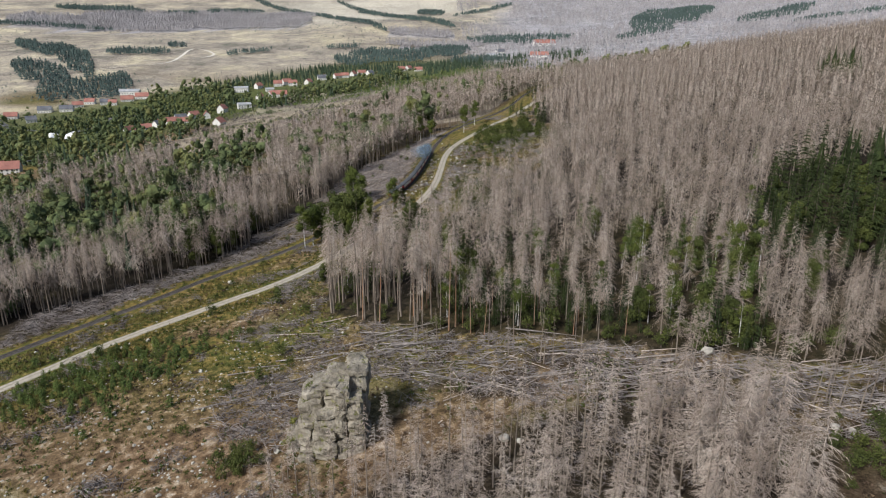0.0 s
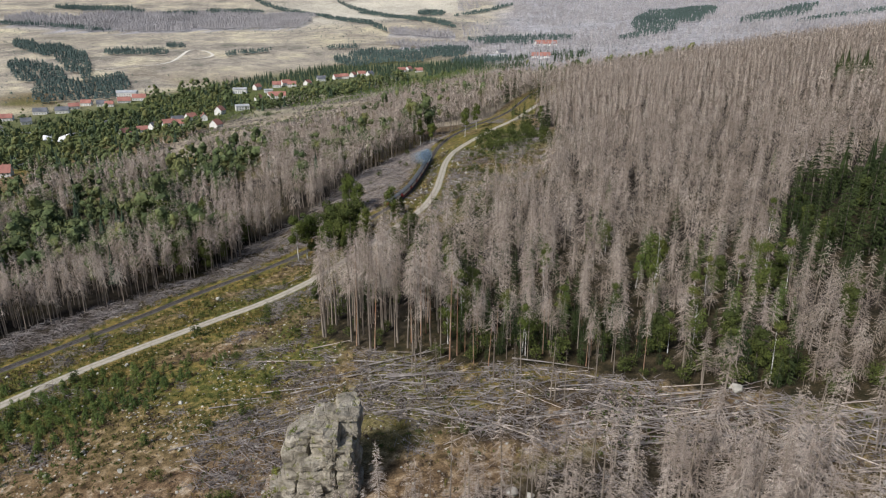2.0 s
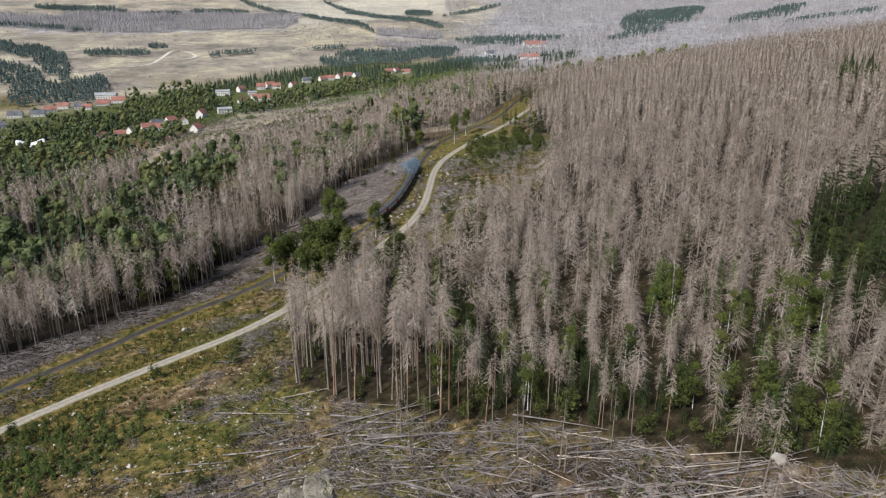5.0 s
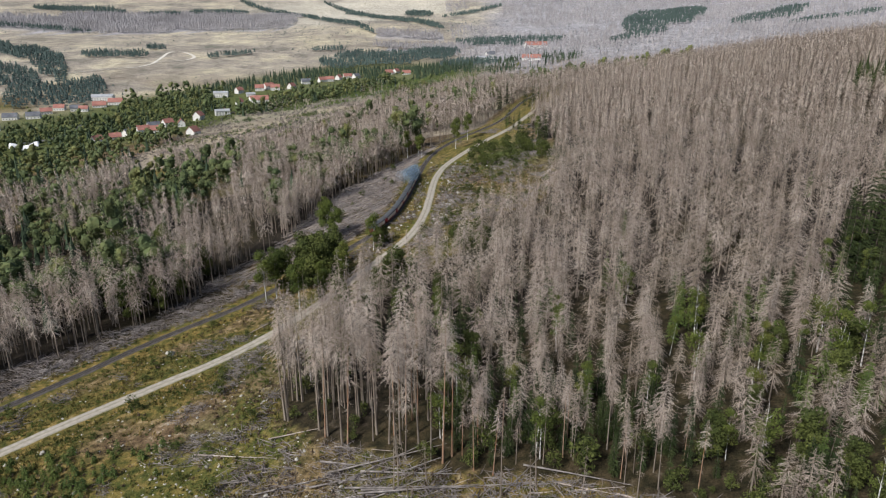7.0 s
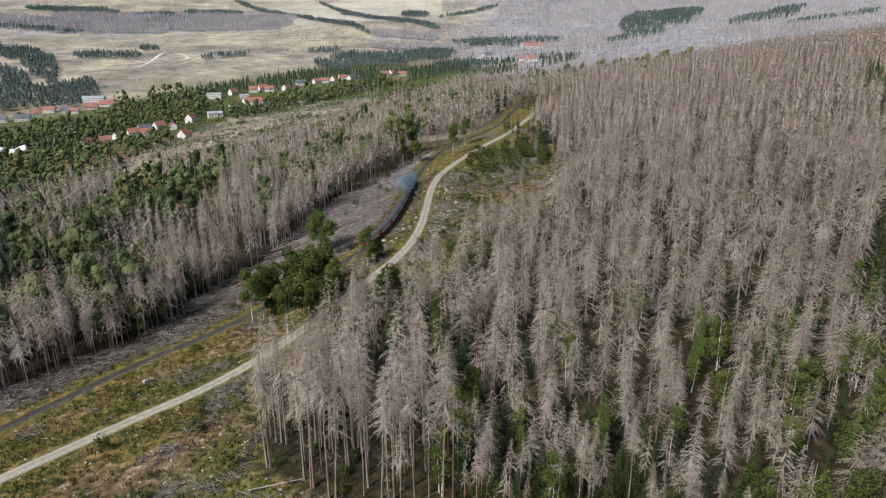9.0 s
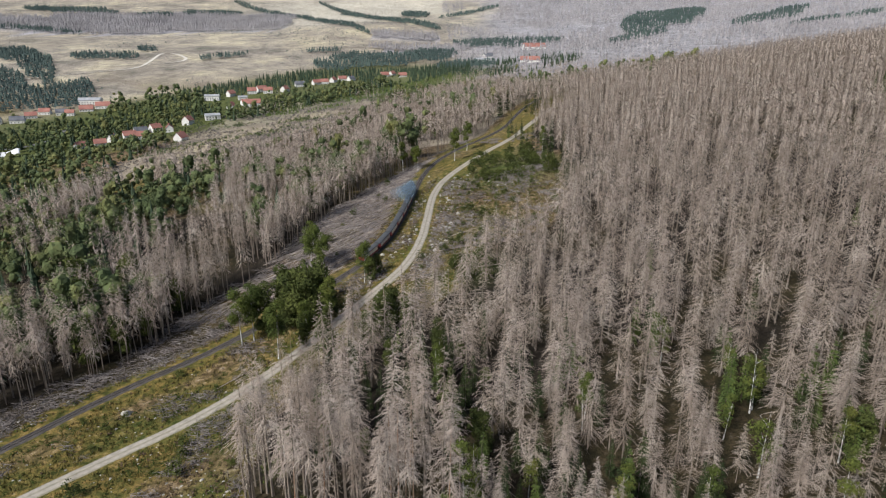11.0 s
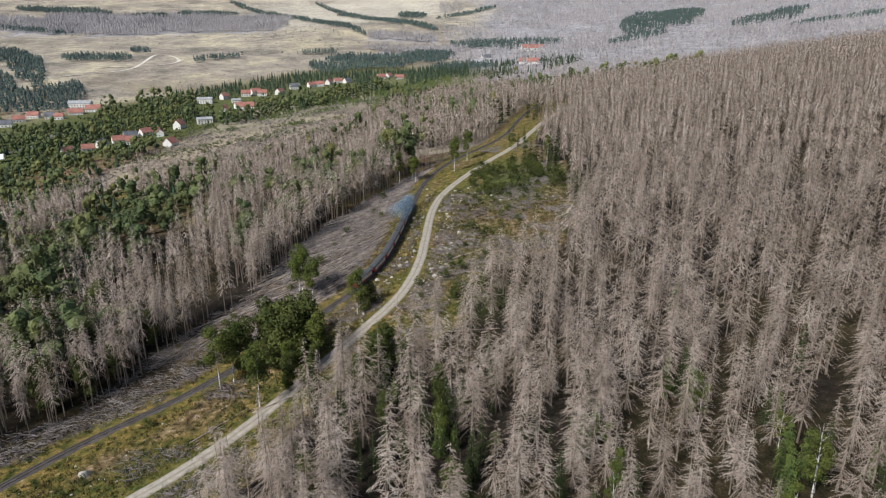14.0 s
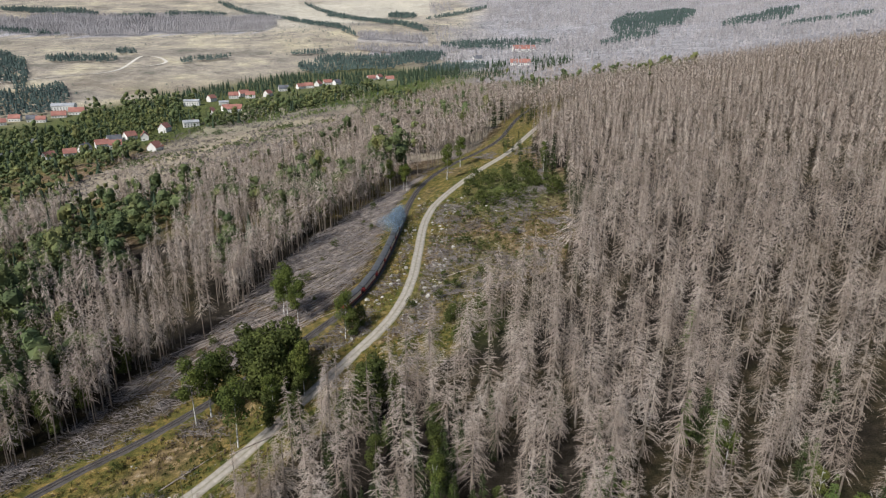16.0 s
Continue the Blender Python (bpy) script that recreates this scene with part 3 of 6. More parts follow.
def limbs_arrays(gen, h, r, low, width, count):
    out = [trunk_arrays(h * 0.9, r, 6, 5, gen.uniform(-0.6, 0.6))]
    for _ in range(count):
        z = h * gen.uniform(low - 0.1, 0.8)
        a, L = gen.uniform(0, 6.28), width * gen.uniform(0.6, 1.0)
        v, f = trunk_arrays(1.0, r * 0.35 / 1.0, 4, 2)
        tip = np.array([np.cos(a) * L, np.sin(a) * L, L * gen.uniform(0.6, 1.3)])
        zz = np.clip(v[:, 2:3], 0, 1)
        out.append((np.c_[v[:, :2] * (1 - 0.7 * zz), 0 * zz] + tip * zz + (0, 0, z), f))
    return join(out)


def scatter(gen, x0, x1, y0, y1, gap, jitter=0.46):
    gx, gy = np.meshgrid(np.arange(x0, x1, gap), np.arange(y0, y1, gap))
    gx = gx + (np.arange(gx.shape[0]) % 2)[:, None] * gap / 2
    p = np.stack([gx.ravel(), gy.ravel()], -1)
    return p + gen.uniform(-jitter, jitter, p.shape) * gap


def planted(gen, templates, xy, scales, sink=0.0):
    """Turned and scaled copies of some templates, as one pair of arrays."""
    z = height(xy[:, 0], xy[:, 1])
    pick = gen.integers(0, len(templates), len(xy))
    az = gen.uniform(0, 6.28, len(xy))
    tilt = gen.normal(0, 0.018, (len(xy), 2))
    verts, faces, n = [], [], 0
    for k, (v, f) in enumerate(templates):
        idx = np.nonzero(pick == k)[0]
        if not len(idx):
            continue
        c, s, sc = np.cos(az[idx])[:, None], np.sin(az[idx])[:, None], scales[idx][:, None]
        wide = sc * gen.uniform(0.85, 1.2, (len(idx), 1))
        X = (v[None, :, 0] * c - v[None, :, 1] * s) * wide + v[None, :, 2] * sc * tilt[idx, 0:1] + xy[idx, 0:1]
        Y = (v[None, :, 0] * s + v[None, :, 1] * c) * wide + v[None, :, 2] * sc * tilt[idx, 1:2] + xy[idx, 1:2]
        Z = v[None, :, 2] * sc + z[idx][:, None] - sink
        verts.append(np.stack([X, Y, Z], -1).reshape(-1, 3))
        faces.append((f[None] + (np.arange(len(idx)) * len(v))[:, None, None]).reshape(-1, 3) + n)
        n += len(idx) * len(v)
    return np.concatenate(verts), np.concatenate(faces)


def stuff(name, arrays, material, label, category):
    return tagged(put(name, mesh_of(name, *arrays), material), label, category, kind="stuff")


def sliver_arrays(gen, h, base, radius, count, thick):
    """A far-off bare spruce: one hanging sliver for each bough."""
    f = gen.random(count) ** 1.25 * 0.97
    az, z = gen.uniform(0, 6.28, count), h * (base + (1 - base) * f)
    L = (radius * (1 - f) ** 0.8 + 0.3) * gen.uniform(0.6, 1.2, count)
    out = np.c_[np.cos(az), np.sin(az), 0 * az]
    side = np.c_[-np.sin(az), np.cos(az), 0 * az] * thick
    p = np.c_[0 * z, 0 * z, z]
    drop = np.c_[0 * z, 0 * z, L * gen.uniform(0.25, 0.7, count)]
    verts = np.stack([p + out * (0.25 * L)[:, None] + side, p + out * (0.25 * L)[:, None] - side - (0, 0, thick), p + out * L[:, None] - drop], 1)
    return verts.reshape(-1, 3), np.arange(3 * count).reshape(-1, 3)


def fir_arrays(gen, h, r, tiers=3, sides=5):
    """A small solid far-off conifer: ragged skirts one over the other."""
    verts, faces = [], []
    for k in range(tiers):
        top, low = h * (1 - k / tiers * 0.8), h * (0.72 - 0.72 * k / tiers) * 0.95
        rad = r * (k + 1) / tiers
        n = len(verts)
        verts.append((0, 0, top))
        for s in range(sides):
            t = (s + gen.uniform(-0.3, 0.3)) * 2 * np.pi / sides
            q = rad * gen.uniform(0.7, 1.25)
            verts.append((q * np.cos(t), q * np.sin(t), low * gen.uniform(0.8, 1.1)))
        faces += [(n, n + 1 + s, n + 1 + (s + 1) % sides) for s in range(sides)]
    return np.array(verts, float), np.array(faces)


def bough_crown(gen, h, base, radius, whorls, per, twigs, thick, fall=0.6, lose=0.07):
    """The bare crown of a dead spruce: feathered boughs that stand out in whorls and hang towards their tips."""
    n = whorls * per
    f = np.clip((np.repeat(np.arange(whorls), per) + gen.uniform(-0.5, 0.5, n)) / (whorls - 0.3), 0, 0.985)
    f = f[gen.random(n) > lose]
    n = len(f)
    az, heavy = gen.uniform(0, 6.28, n), gen.uniform(0, 6.28)
    L = (radius * (1 - f) ** 0.85 * np.interp(f, [0, 0.1, 0.22], [0.6, 0.9, 1.0]) + 0.25) * gen.uniform(0.66, 1.18, n) * (1 + 0.15 * np.cos(az - heavy))
    z = h * (base + (1 - base) * f) + gen.uniform(-0.15, 0.15, n)
    out, side = np.c_[np.cos(az), np.sin(az), 0 * az], np.c_[-np.sin(az), np.cos(az), 0 * az]
    rise, k = 0.42 * f + gen.normal(-0.05, 0.09, n), fall * (1 - 0.6 * f) * gen.uniform(0.65, 1.35, n)
    sway = gen.normal(0, 0.12, n)

    def at(u):
        u = u * np.ones(n)
        return out * (L * u)[:, None] + side * (L * sway * u * u)[:, None] + np.c_[0 * z, 0 * z, z + L * (rise * u - (k + rise) * u ** 1.6)]

    t = (thick * (0.55 + 0.2 * L))[:, None]
    p0, p1, p2 = at(0.04), at(0.55), at(1.0)
    verts = [np.stack([p0 + side * t, p0 - side * t, p1 + side * t * 0.75, p1 - side * t * 0.75, p2], 1).reshape(-1, 3)]
    five = np.arange(n)[:, None, None] * 5
    faces = [(five + np.array([(0, 1, 2), (1, 3, 2), (2, 3, 4)])).reshape(-1, 3)]
    have = 5 * n
    for q in range(twigs):
        u = 0.18 + 0.76 * (q + gen.random(n)) / twigs
        p, long_ = at(u), ((0.2 + 0.2 * L) * (1.2 - 0.65 * u) * gen.uniform(0.7, 1.4, n))[:, None]
        tip = p + out * long_ * 0.75 + side * (1 if q % 2 else -1) * long_ * gen.uniform(0.35, 0.95, (n, 1)) - np.array((0, 0, 1)) * long_ * gen.uniform(0.05, 0.85, (n, 1))
        verts.append(np.stack([p + out * t * 0.9, p - out * t * 0.9, tip], 1).reshape(-1, 3))
        faces.append(np.arange(3 * n).reshape(-1, 3) + have)
        have += 3 * n
    return np.concatenate(verts), np.concatenate(faces)


tg = np.random.default_rng(11)
NEAR_DEAD = [(trunk_arrays(h, 0.22, 6, 5), bough_crown(tg, h, base, rad, n, 6, 15, 0.034, fall))
             for h, base, rad, n, fall in ((21, 0.12, 4.9, 26, 0.6), (22, 0.20, 4.4, 26, 0.75), (18, 0.08, 4.7, 24, 0.5), (21, 0.26, 4.2, 24, 0.65), (19, 0.14, 4.9, 22, 0.55), (22, 0.16, 4.0, 28, 0.8))]
EDGE_DEAD = [(trunk_arrays(h, 0.165, 6, 5), join([bough_crown(tg, h, base, rad, 17, 6, 9, 0.04, 0.75, 0.25), bough_crown(tg, h * base, 0.45, 1.1, 7, 3, 2, 0.04, 0.5, 0.3)]))
             for h, base, rad in ((25, 0.58, 2.8), (26, 0.64, 2.5), (22, 0.56, 2.9), (24, 0.68, 2.4))]
FRONT_DEAD = [(trunk_arrays(h, 0.17, 6, 5), bough_crown(tg, h, base, rad, n, 5, 12, 0.034, fall, lose))
              for h, base, rad, n, fall, lose in ((21, 0.30, 3.0, 26, 0.5, 0.35), (19, 0.22, 3.2, 22, 0.35, 0.3), (22, 0.40, 2.6, 24, 0.6, 0.4), (17, 0.15, 2.9, 22, 0.45, 0.25), (20, 0.26, 2.3, 26, 0.3, 0.45), (21, 0.5, 2.2, 18, 0.5, 0.5))]
MID_DEAD = [bough_crown(tg, h, base, rad, n, 6, 8, 0.045, fall) for h, base, rad, n, fall in ((21, 0.16, 4.8, 22, 0.6), (22, 0.22, 4.3, 22, 0.75), (18, 0.10, 4.7, 20, 0.5), (21, 0.28, 4.2, 20, 0.65))]
FAR_DEAD = [bough_crown(tg, h, base, rad, 17, 5, 5, 0.07, 0.65) for h, base, rad in ((21, 0.22, 4.7), (22, 0.28, 4.2), (18, 0.16, 4.6))]
HILL_DEAD = [join([sliver_arrays(tg, h, base, rad, 78, 0.13), sliver_arrays(tg, h, base + 0.1, rad * 0.55, 40, 0.14)]) for h, base, rad in ((21, 0.22, 4.4), (22, 0.28, 3.9), (18, 0.16, 4.3))]
TINY_DEAD = [sliver_arrays(tg, h, 0.22, rad, 28, 0.3) for h, rad in ((21, 3.7), (19, 4.0))]
# taller, slimmer trees with bare stems below the railway
TALL_NEAR = [bough_crown(tg, h, base, rad, 18, 5, 5, 0.078, 0.75) for h, base, rad in ((25, 0.42, 3.3), (26, 0.50, 3.0), (22, 0.38, 3.4))]
TALL_MID = [bough_crown(tg, h, base, rad, 13, 5, 2, 0.13, 0.75) for h, base, rad in ((25, 0.44, 3.2), (26, 0.52, 2.9), (22, 0.40, 3.3))]
TALL_FAR = [sliver_arrays(tg, h, base, rad, 54, 0.24) for h, base, rad in ((25, 0.44, 3.2), (26, 0.5, 2.9), (22, 0.38, 3.3))]
THIN_TRUNK = [trunk_arrays(h, 0.18, 4, 2) for h in (21.5, 19.5)]
TALL_TRUNK = [trunk_arrays(h, 0.18, 4, 2) for h in (24.5, 22.5)]
FAR_TRUNK = [trunk_arrays(20, 0.22, 3, 2)]


def dead_forest():
    """All dead spruces: those that the camera passes nearest stand singly, the others are massed."""
    gen = np.random.default_rng(21)
    p = scatter(gen, -62, 560, 90, 960, 6.1, 0.62)
    p = p[in_main(*p.T)]
    young = scatter(gen, 0, 130, 96, 196, 6.1, 0.6) + 2.9
    p = np.concatenate([p, young[in_main(*young.T) & (young[:, 1] < 178 + 14 * fbm(young[:, 0], young[:, 1], 25, 88))]])
    rim = scatter(gen, -42, 6, 130, 215, 4.6, 0.6) + 1.7
    p = np.concatenate([p, rim[in_main(*rim.T) & (rim[:, 1] < front_edge(rim[:, 0]) + 20)]])
    f = scatter(gen, -12, 110, 44, 112, 3.9, 0.6)
    l = scatter(gen, -420, 130, 60, 1010, 4.6, 0.6)
    border = scatter(gen, -200, 10, 180, 440, 4.4, 0.6) + 1.4
    border = border[in_left(*border.T) & (border[:, 0] > edge_left(border[:, 1]) - 17)]
    # the wood closes behind the bend
    shut = scatter(np.random.default_rng(77), 40, 170, 618, 770, 5.2, 0.6)
    shut = shut[~in_main(*shut.T) & ~in_left(*shut.T)]
    p = np.concatenate([p, f[in_front(*f.T)], l[in_left(*l.T)], border, shut])
    x, y = p.T
    main, front, left = in_main(x, y), in_front(x, y), in_left(x, y)
    closing = ~main & ~left & (y > 600)
    left |= closing
    gaps = fbm(x, y, 34, 31)
    keep = (main & ((gaps > 0.20) | (y < 260)) & (np.hypot(x - 266, y - 440) > 13)) | front
    keep &= (gen.random(len(p)) > 0.1 * bump(x, y, 32, 152, 42) * main)
    band = left & (gaps > 0.36) & (x > edge_left(y) - 14 - 90 * fbm(x, y, 70, 5) - 0.12 * np.maximum(y - 300, 0))
    keep |= band & ((fbm(x, y, 30, 61) < 0.60) | (y < 290))
    keep |= left & (fbm(x, y, 60, 15) > 0.57) & (x > -330)
    keep |= left & (y > 540) & (gaps > 0.36) | closing
    keep &= ~in_dark(x, y) & (np.abs(near_line(x, y, RAIL)[0]) > 7) & (np.abs(near_line(x, y, ROAD)[0]) > 4.0)
    for cx, cy in ((49, 141), (49, 136), (63, 136), (66, 129), (67, 122), (77, 151), (86, 163), (61, 188), (59, 178), (71, 165), (4, 186), (9, 174), (18, 167), (45, 157), (52, 209), (2, 208), (70, 151), (2, 155), (31, 167), (-14, 246), (-25, 201), (-28, 199), (-11, 225), (1, 225), (3, 193), (9, 179), (-42, 207), (-14, 186), (-29, 238)):
        keep &= ~((np.hypot(x - cx, y - cy) < 5.0) & main)
    keep &= ~(main & (x < 22) & (y > 196) & (y < 275) & (gen.random(len(p)) < 0.42))
    # only what can come into view
    keep &= np.abs(np.degrees(np.arctan2(x, y))) < 41
    p, main, front, left = p[keep], main[keep], front[keep], left[keep]
    x, y = p.T
    scale = (1.1 - 0.42 * gen.random(len(p)) ** 1.4) * (0.84 + 0.3 * fbm(x, y, 28, 35)) * np.where(front, 0.92, 1.0) * np.where(left, 0.94, 1.0)
    scale *= np.where(main & (x > 4), np.interp(y + 30 * (fbm(x, y, 25, 89) - 0.5), [150, 172, 205], [0.66, 0.74, 1.0]), 1.0) * np.where(main & (x < 4) & (y < 275), 1.12, 1.0)
    path_y = np.clip(y, 0, 117)
    range_ = np.hypot(x, y - path_y)
    edge = main & ((y < front_edge(x) + 13) & (x < 48) | (y < front_edge(x) + 24) & (x < 4))
    extra = np.array([(-31, 91), (-27, 93), (-24, 90), (-20, 92), (-16, 91), (-13, 95), (-10, 92), (-11, 99), (-22, 87), (-15, 86), (-28, 88), (-33, 96), (-35, 92), (-18, 96), (-25, 97), (-30, 98), (-8, 88), (-5, 93), (-19, 83), (-26, 84)], float)
    # the corner of the wood that stands against the road
    corner = np.array([(-27, 240), (-24, 245), (-22, 249), (-18, 241), (-30, 235), (-26, 227), (-30, 218), (-32, 214), (-34, 210), (-23, 230), (-13, 226), (-8, 246), (-5, 243), (-2, 244), (1, 234), (5, 227), (10, 222), (8, 228), (14, 238), (17, 234), (-8, 224), (-3, 226), (8, 213), (20, 216)], float)
    corner = corner[(np.abs(near_line(*corner.T, ROAD)[0]) > 3.2) & ~(np.hypot(corner[:, :1] - np.array([-25, -28, -11, 1, 3, 9, -42, -14, -29]), corner[:, 1:] - np.array([201, 199, 225, 225, 193, 179, 207, 186, 238])) < 4.5).any(1)]
    scale = np.r_[scale, gen.uniform(0.5, 0.82, len(extra)), gen.uniform(0.82, 1.0, len(corner))]
    extra = np.concatenate([extra, corner])
    p = np.concatenate([p, extra])
    edge, range_ = np.r_[edge, np.zeros(len(extra), bool)], np.r_[range_, np.zeros(len(extra))]
    left = np.r_[left, np.zeros(len(extra), bool)]
    x, y = p.T
    slim = gen.uniform(0.85, 1.1, len(p))
    single = np.zeros(len(p), bool)
    single[np.argsort(range_ - 12 * edge)[:300]] = True
    z = height(x, y)
    shown = {}
    for i in np.nonzero(single)[0]:
        kinds, tag = (EDGE_DEAD, "e") if edge[i] else (FRONT_DEAD, "f") if y[i] < 112 else (NEAR_DEAD, "n")
        k = gen.integers(0, len(kinds))
        red = edge[i] and gen.random() < 0.4
        key = (tag, k, red)
        m = pose(x[i], y[i], z[i], gen.normal(0, 1.2), gen.normal(0, 1.2), gen.uniform(0, 360)) @ Matrix.Diagonal((slim[i] * scale[i], slim[i] * scale[i], scale[i], 1))
        if key not in shown:
            label = "standing dead spruce with bare trunk and grey drooping twigs" if edge[i] else "dead grey-brown spruce with drooping bare branches"
            tree = thing("dead_spruce", Matrix(), label, "dead tree", "dead spruces on the slope")
            put("trunk", mesh_of("trunk", *kinds[k][0], True), red_bark if red else dead_bark, tree, "peeling reddish bark" if red else "")
            put("crown", mesh_of("crown", *kinds[k][1]), dead_twigs, tree)
            tree.matrix_basis = m
            shown[key] = tree
        else:
            tree = copy_thing(shown[key], Matrix())
            tree.matrix_basis = m
    rest = ~single
    rim = rest & edge
    right = rest & ~left & ~edge
    tall = rest & left
    for name, mask, crowns, stems in (("dead_spruce_rim", rim, [crown for stem, crown in EDGE_DEAD], TALL_TRUNK), ("dead_spruce_stand", right & (range_ < 165), MID_DEAD, THIN_TRUNK), ("dead_spruce_wood", right & (range_ >= 165) & (range_ < 290), FAR_DEAD, THIN_TRUNK),
                                      ("dead_spruce_slope", right & (range_ >= 290) & (range_ < 560), HILL_DEAD, FAR_TRUNK), ("dead_spruce_ridge", right & (range_ >= 560), TINY_DEAD, FAR_TRUNK),
                                      ("dead_spruce_grove", tall & (range_ < 230), TALL_NEAR, TALL_TRUNK), ("dead_spruce_belt", tall & (range_ >= 230) & (range_ < 400), TALL_MID, TALL_TRUNK),
                                      ("dead_spruce_spur", tall & (range_ >= 400), TALL_FAR, TALL_TRUNK)):
        if mask.any():
            ob = stuff(name, planted(gen, crowns, p[mask], scale[mask]), dead_twigs, "dense stand of dead grey-brown spruces on the hillside", "dead forest")
            trunks = put("trunks", mesh_of("trunks", *planted(gen, stems, p[mask], scale[mask])), dead_bark, ob, "pale bare trunks")
            tagged(trunks, kind="stuff")


dead_forest()

GREEN_SPRUCE = [spruce_arrays(tg, h, 0.06, rad, 17, 7, 5, 0.3, 0.15, 0.0) for h, rad in ((22, 3.3), (19, 3.1))]
GREEN_FAR = [fir_arrays(tg, h, rad, 5, 6) for h, rad in ((20, 3.2), (17, 3.0))]
YOUNG = [spruce_arrays(tg, h, 0.0, rad, 10, 6, 4, 0.15, 0.075, 0.0) for h, rad in ((3.0, 1.1), (2.4, 1.0), (2.0, 0.95))]


def tree_mesh_pair(name, stem, crown, stem_mat, crown_mat, label, category, group, crown_name="crown"):
    tree = thing(name, Matrix(), label, category, group)
    put("trunk", mesh_of("trunk", *stem, True), stem_mat, tree)
    put(crown_name, mesh_of(crown_name, *crown), crown_mat, tree)
    return tree


def set_out(first, places, gen, low=0.85, high=1.15):
    """Copies of a thing at the given places in plan; the first place takes the thing itself."""
    xy = np.array([q[:2] for q in places], float)
    for k, (x, y, z) in enumerate(np.c_[xy, height(xy[:, 0], xy[:, 1])]):
        size = places[k][2] if len(places[k]) > 2 else 1.0
        tree = first if k == 0 else copy_thing(first, Matrix())
        tree.matrix_basis = pose(x, y, z, gen.normal(0, 1.5), gen.normal(0, 1.5), gen.uniform(0, 360)) @ Matrix.Scale(size * gen.uniform(low, high), 4)


def green_trees():
    gen = np.random.default_rng(5)
    # dark living spruces in a block on the uphill side
    p = scatter(gen, 60, 200, 110, 250, 6.4)
    p = p[in_dark(*p.T)]
    order = np.argsort(np.hypot(p[:, 0], p[:, 1] - 60))
    kinds = [tree_mesh_pair("living_spruce", trunk_arrays(h, 0.2, 5, 3), GREEN_SPRUCE[k], dark_bark, spruce_needle, "dark green living spruce in a dense block", "tree", "living spruces")
             for k, h in ((0, 21.5), (1, 18.5))]
    for k in range(2):
        set_out(kinds[k], [tuple(q) for q in p[order[k:130:2]]], gen, 0.5, 1.05)
    bend = ((44, 610, 0.8), (50, 607, 1.0), (57, 602, 0.9), (47, 632, 0.95), (53, 645, 1.05), (60, 618, 0.8), (40, 600, 0.7), (68, 640, 1.0), (74, 652, 0.95), (82, 594, 0.5), (86, 606, 0.7), (80, 612, 0.6), (90, 622, 0.9), (94, 634, 1.0), (86, 640, 0.8), (63, 427, 0.5), (68, 433, 0.75), (72, 420, 0.7), (66, 440, 0.8), (60, 446, 0.75), (75, 428, 0.8), (57, 452, 0.6), (70, 445, 0.85))
    set_out(copy_thing(kinds[0], Matrix()), bend, gen, 0.9, 1.1)
    far = scatter(gen, 235, 300, 405, 480, 4.5)
    far = np.concatenate([p[order[130:]], far[np.hypot(far[:, 0] - 266, far[:, 1] - 440) < 13]])
    stuff("living_spruce_wood", planted(gen, [fir_arrays(gen, h, r, 8, 7) for h, r in ((21, 3.2), (18, 2.9), (16, 3.0))], far, gen.uniform(0.85, 1.15, len(far))), spruce_needle, "dark green living spruces in a dense block", "forest")
    # small living spruces and broadleaved trees between the dead ones
    q = scatter(gen, -40, 330, 96, 560, 10.5)
    x, y = q.T
    patch = fbm(x, y, 60, 41) + 0.16 * bump(x, y, 75, 165, 75) + 0.2 * bump(x, y, 20, 150, 40)
    q = q[in_main(x, y) & (patch > 0.60) & (gen.random(len(q)) < 0.8) & ~in_dark(x, y)]
    spots = ((55, 214), (64, 198), (3, 212), (-10, 232), (52, 209), (61, 190), (58, 178), (64, 184), (31, 167), (71, 165), (78, 167), (70, 151), (45, 157), (4, 186), (2, 154), (9, 174), (18, 169), (18, 149), (48, 140), (104, 203), (2, 208), (69, 176),
             (31, 184), (31, 202), (56, 137), (62, 132), (68, 123), (30, 159), (6, 160), (-20, 182), (-28, 236), (-13, 248), (-30, 190), (77, 158), (85, 172), (81, 149), (90, 162), (75, 186))
    around = np.concatenate([np.array(s) + gen.normal(0, 1.8, (3, 2)) for s in spots] + [np.c_[gen.uniform(50, 70, 12), gen.uniform(430, 530, 12)]])
    q = np.concatenate([around, q[np.argsort(q[:, 1])][:150:3]])
    under = [tree_mesh_pair("understorey_spruce", trunk_arrays(h * 0.55, 0.13, 5, 3), (v * (0.6, 0.6, 0.55), f), dark_bark, needle, "green understorey spruce between dead trees", "tree", "green trees in the dead stand")
             for (v, f), h, needle in zip(GREEN_SPRUCE, (22, 19), (spruce_needle, young_needle))]
    lobes = [crown_lobes(gen, 14, 2.6, 0.30, 9) for _ in range(2)]
    birch = [tree_mesh_pair("young_birch", limbs_arrays(gen, 14, 0.13, 0.4, 1.6, 5), leaf_arrays(gen, l, 850, 0.27), birch_bark, birch_leaf, "slender birch with yellow-green leaves among dead spruces", "tree", "green trees in the dead stand") for l in lobes]
    share = np.split(gen.permutation(len(q)), [int(len(q) * k) for k in (0.42, 0.70, 0.85)])
    for first, idx in zip(under + birch, share):
        set_out(first, [tuple(q[i]) for i in idx], gen, 0.6, 1.15)
    bx = np.concatenate([gen.uniform(2, 42, 70), gen.uniform(30, 86, 30)])
    set_out(copy_thing(under[0], Matrix()), [(a, b) for a, b in zip(bx, front_edge(bx) + gen.uniform(3, 34, 100))], gen, 0.4, 0.85)
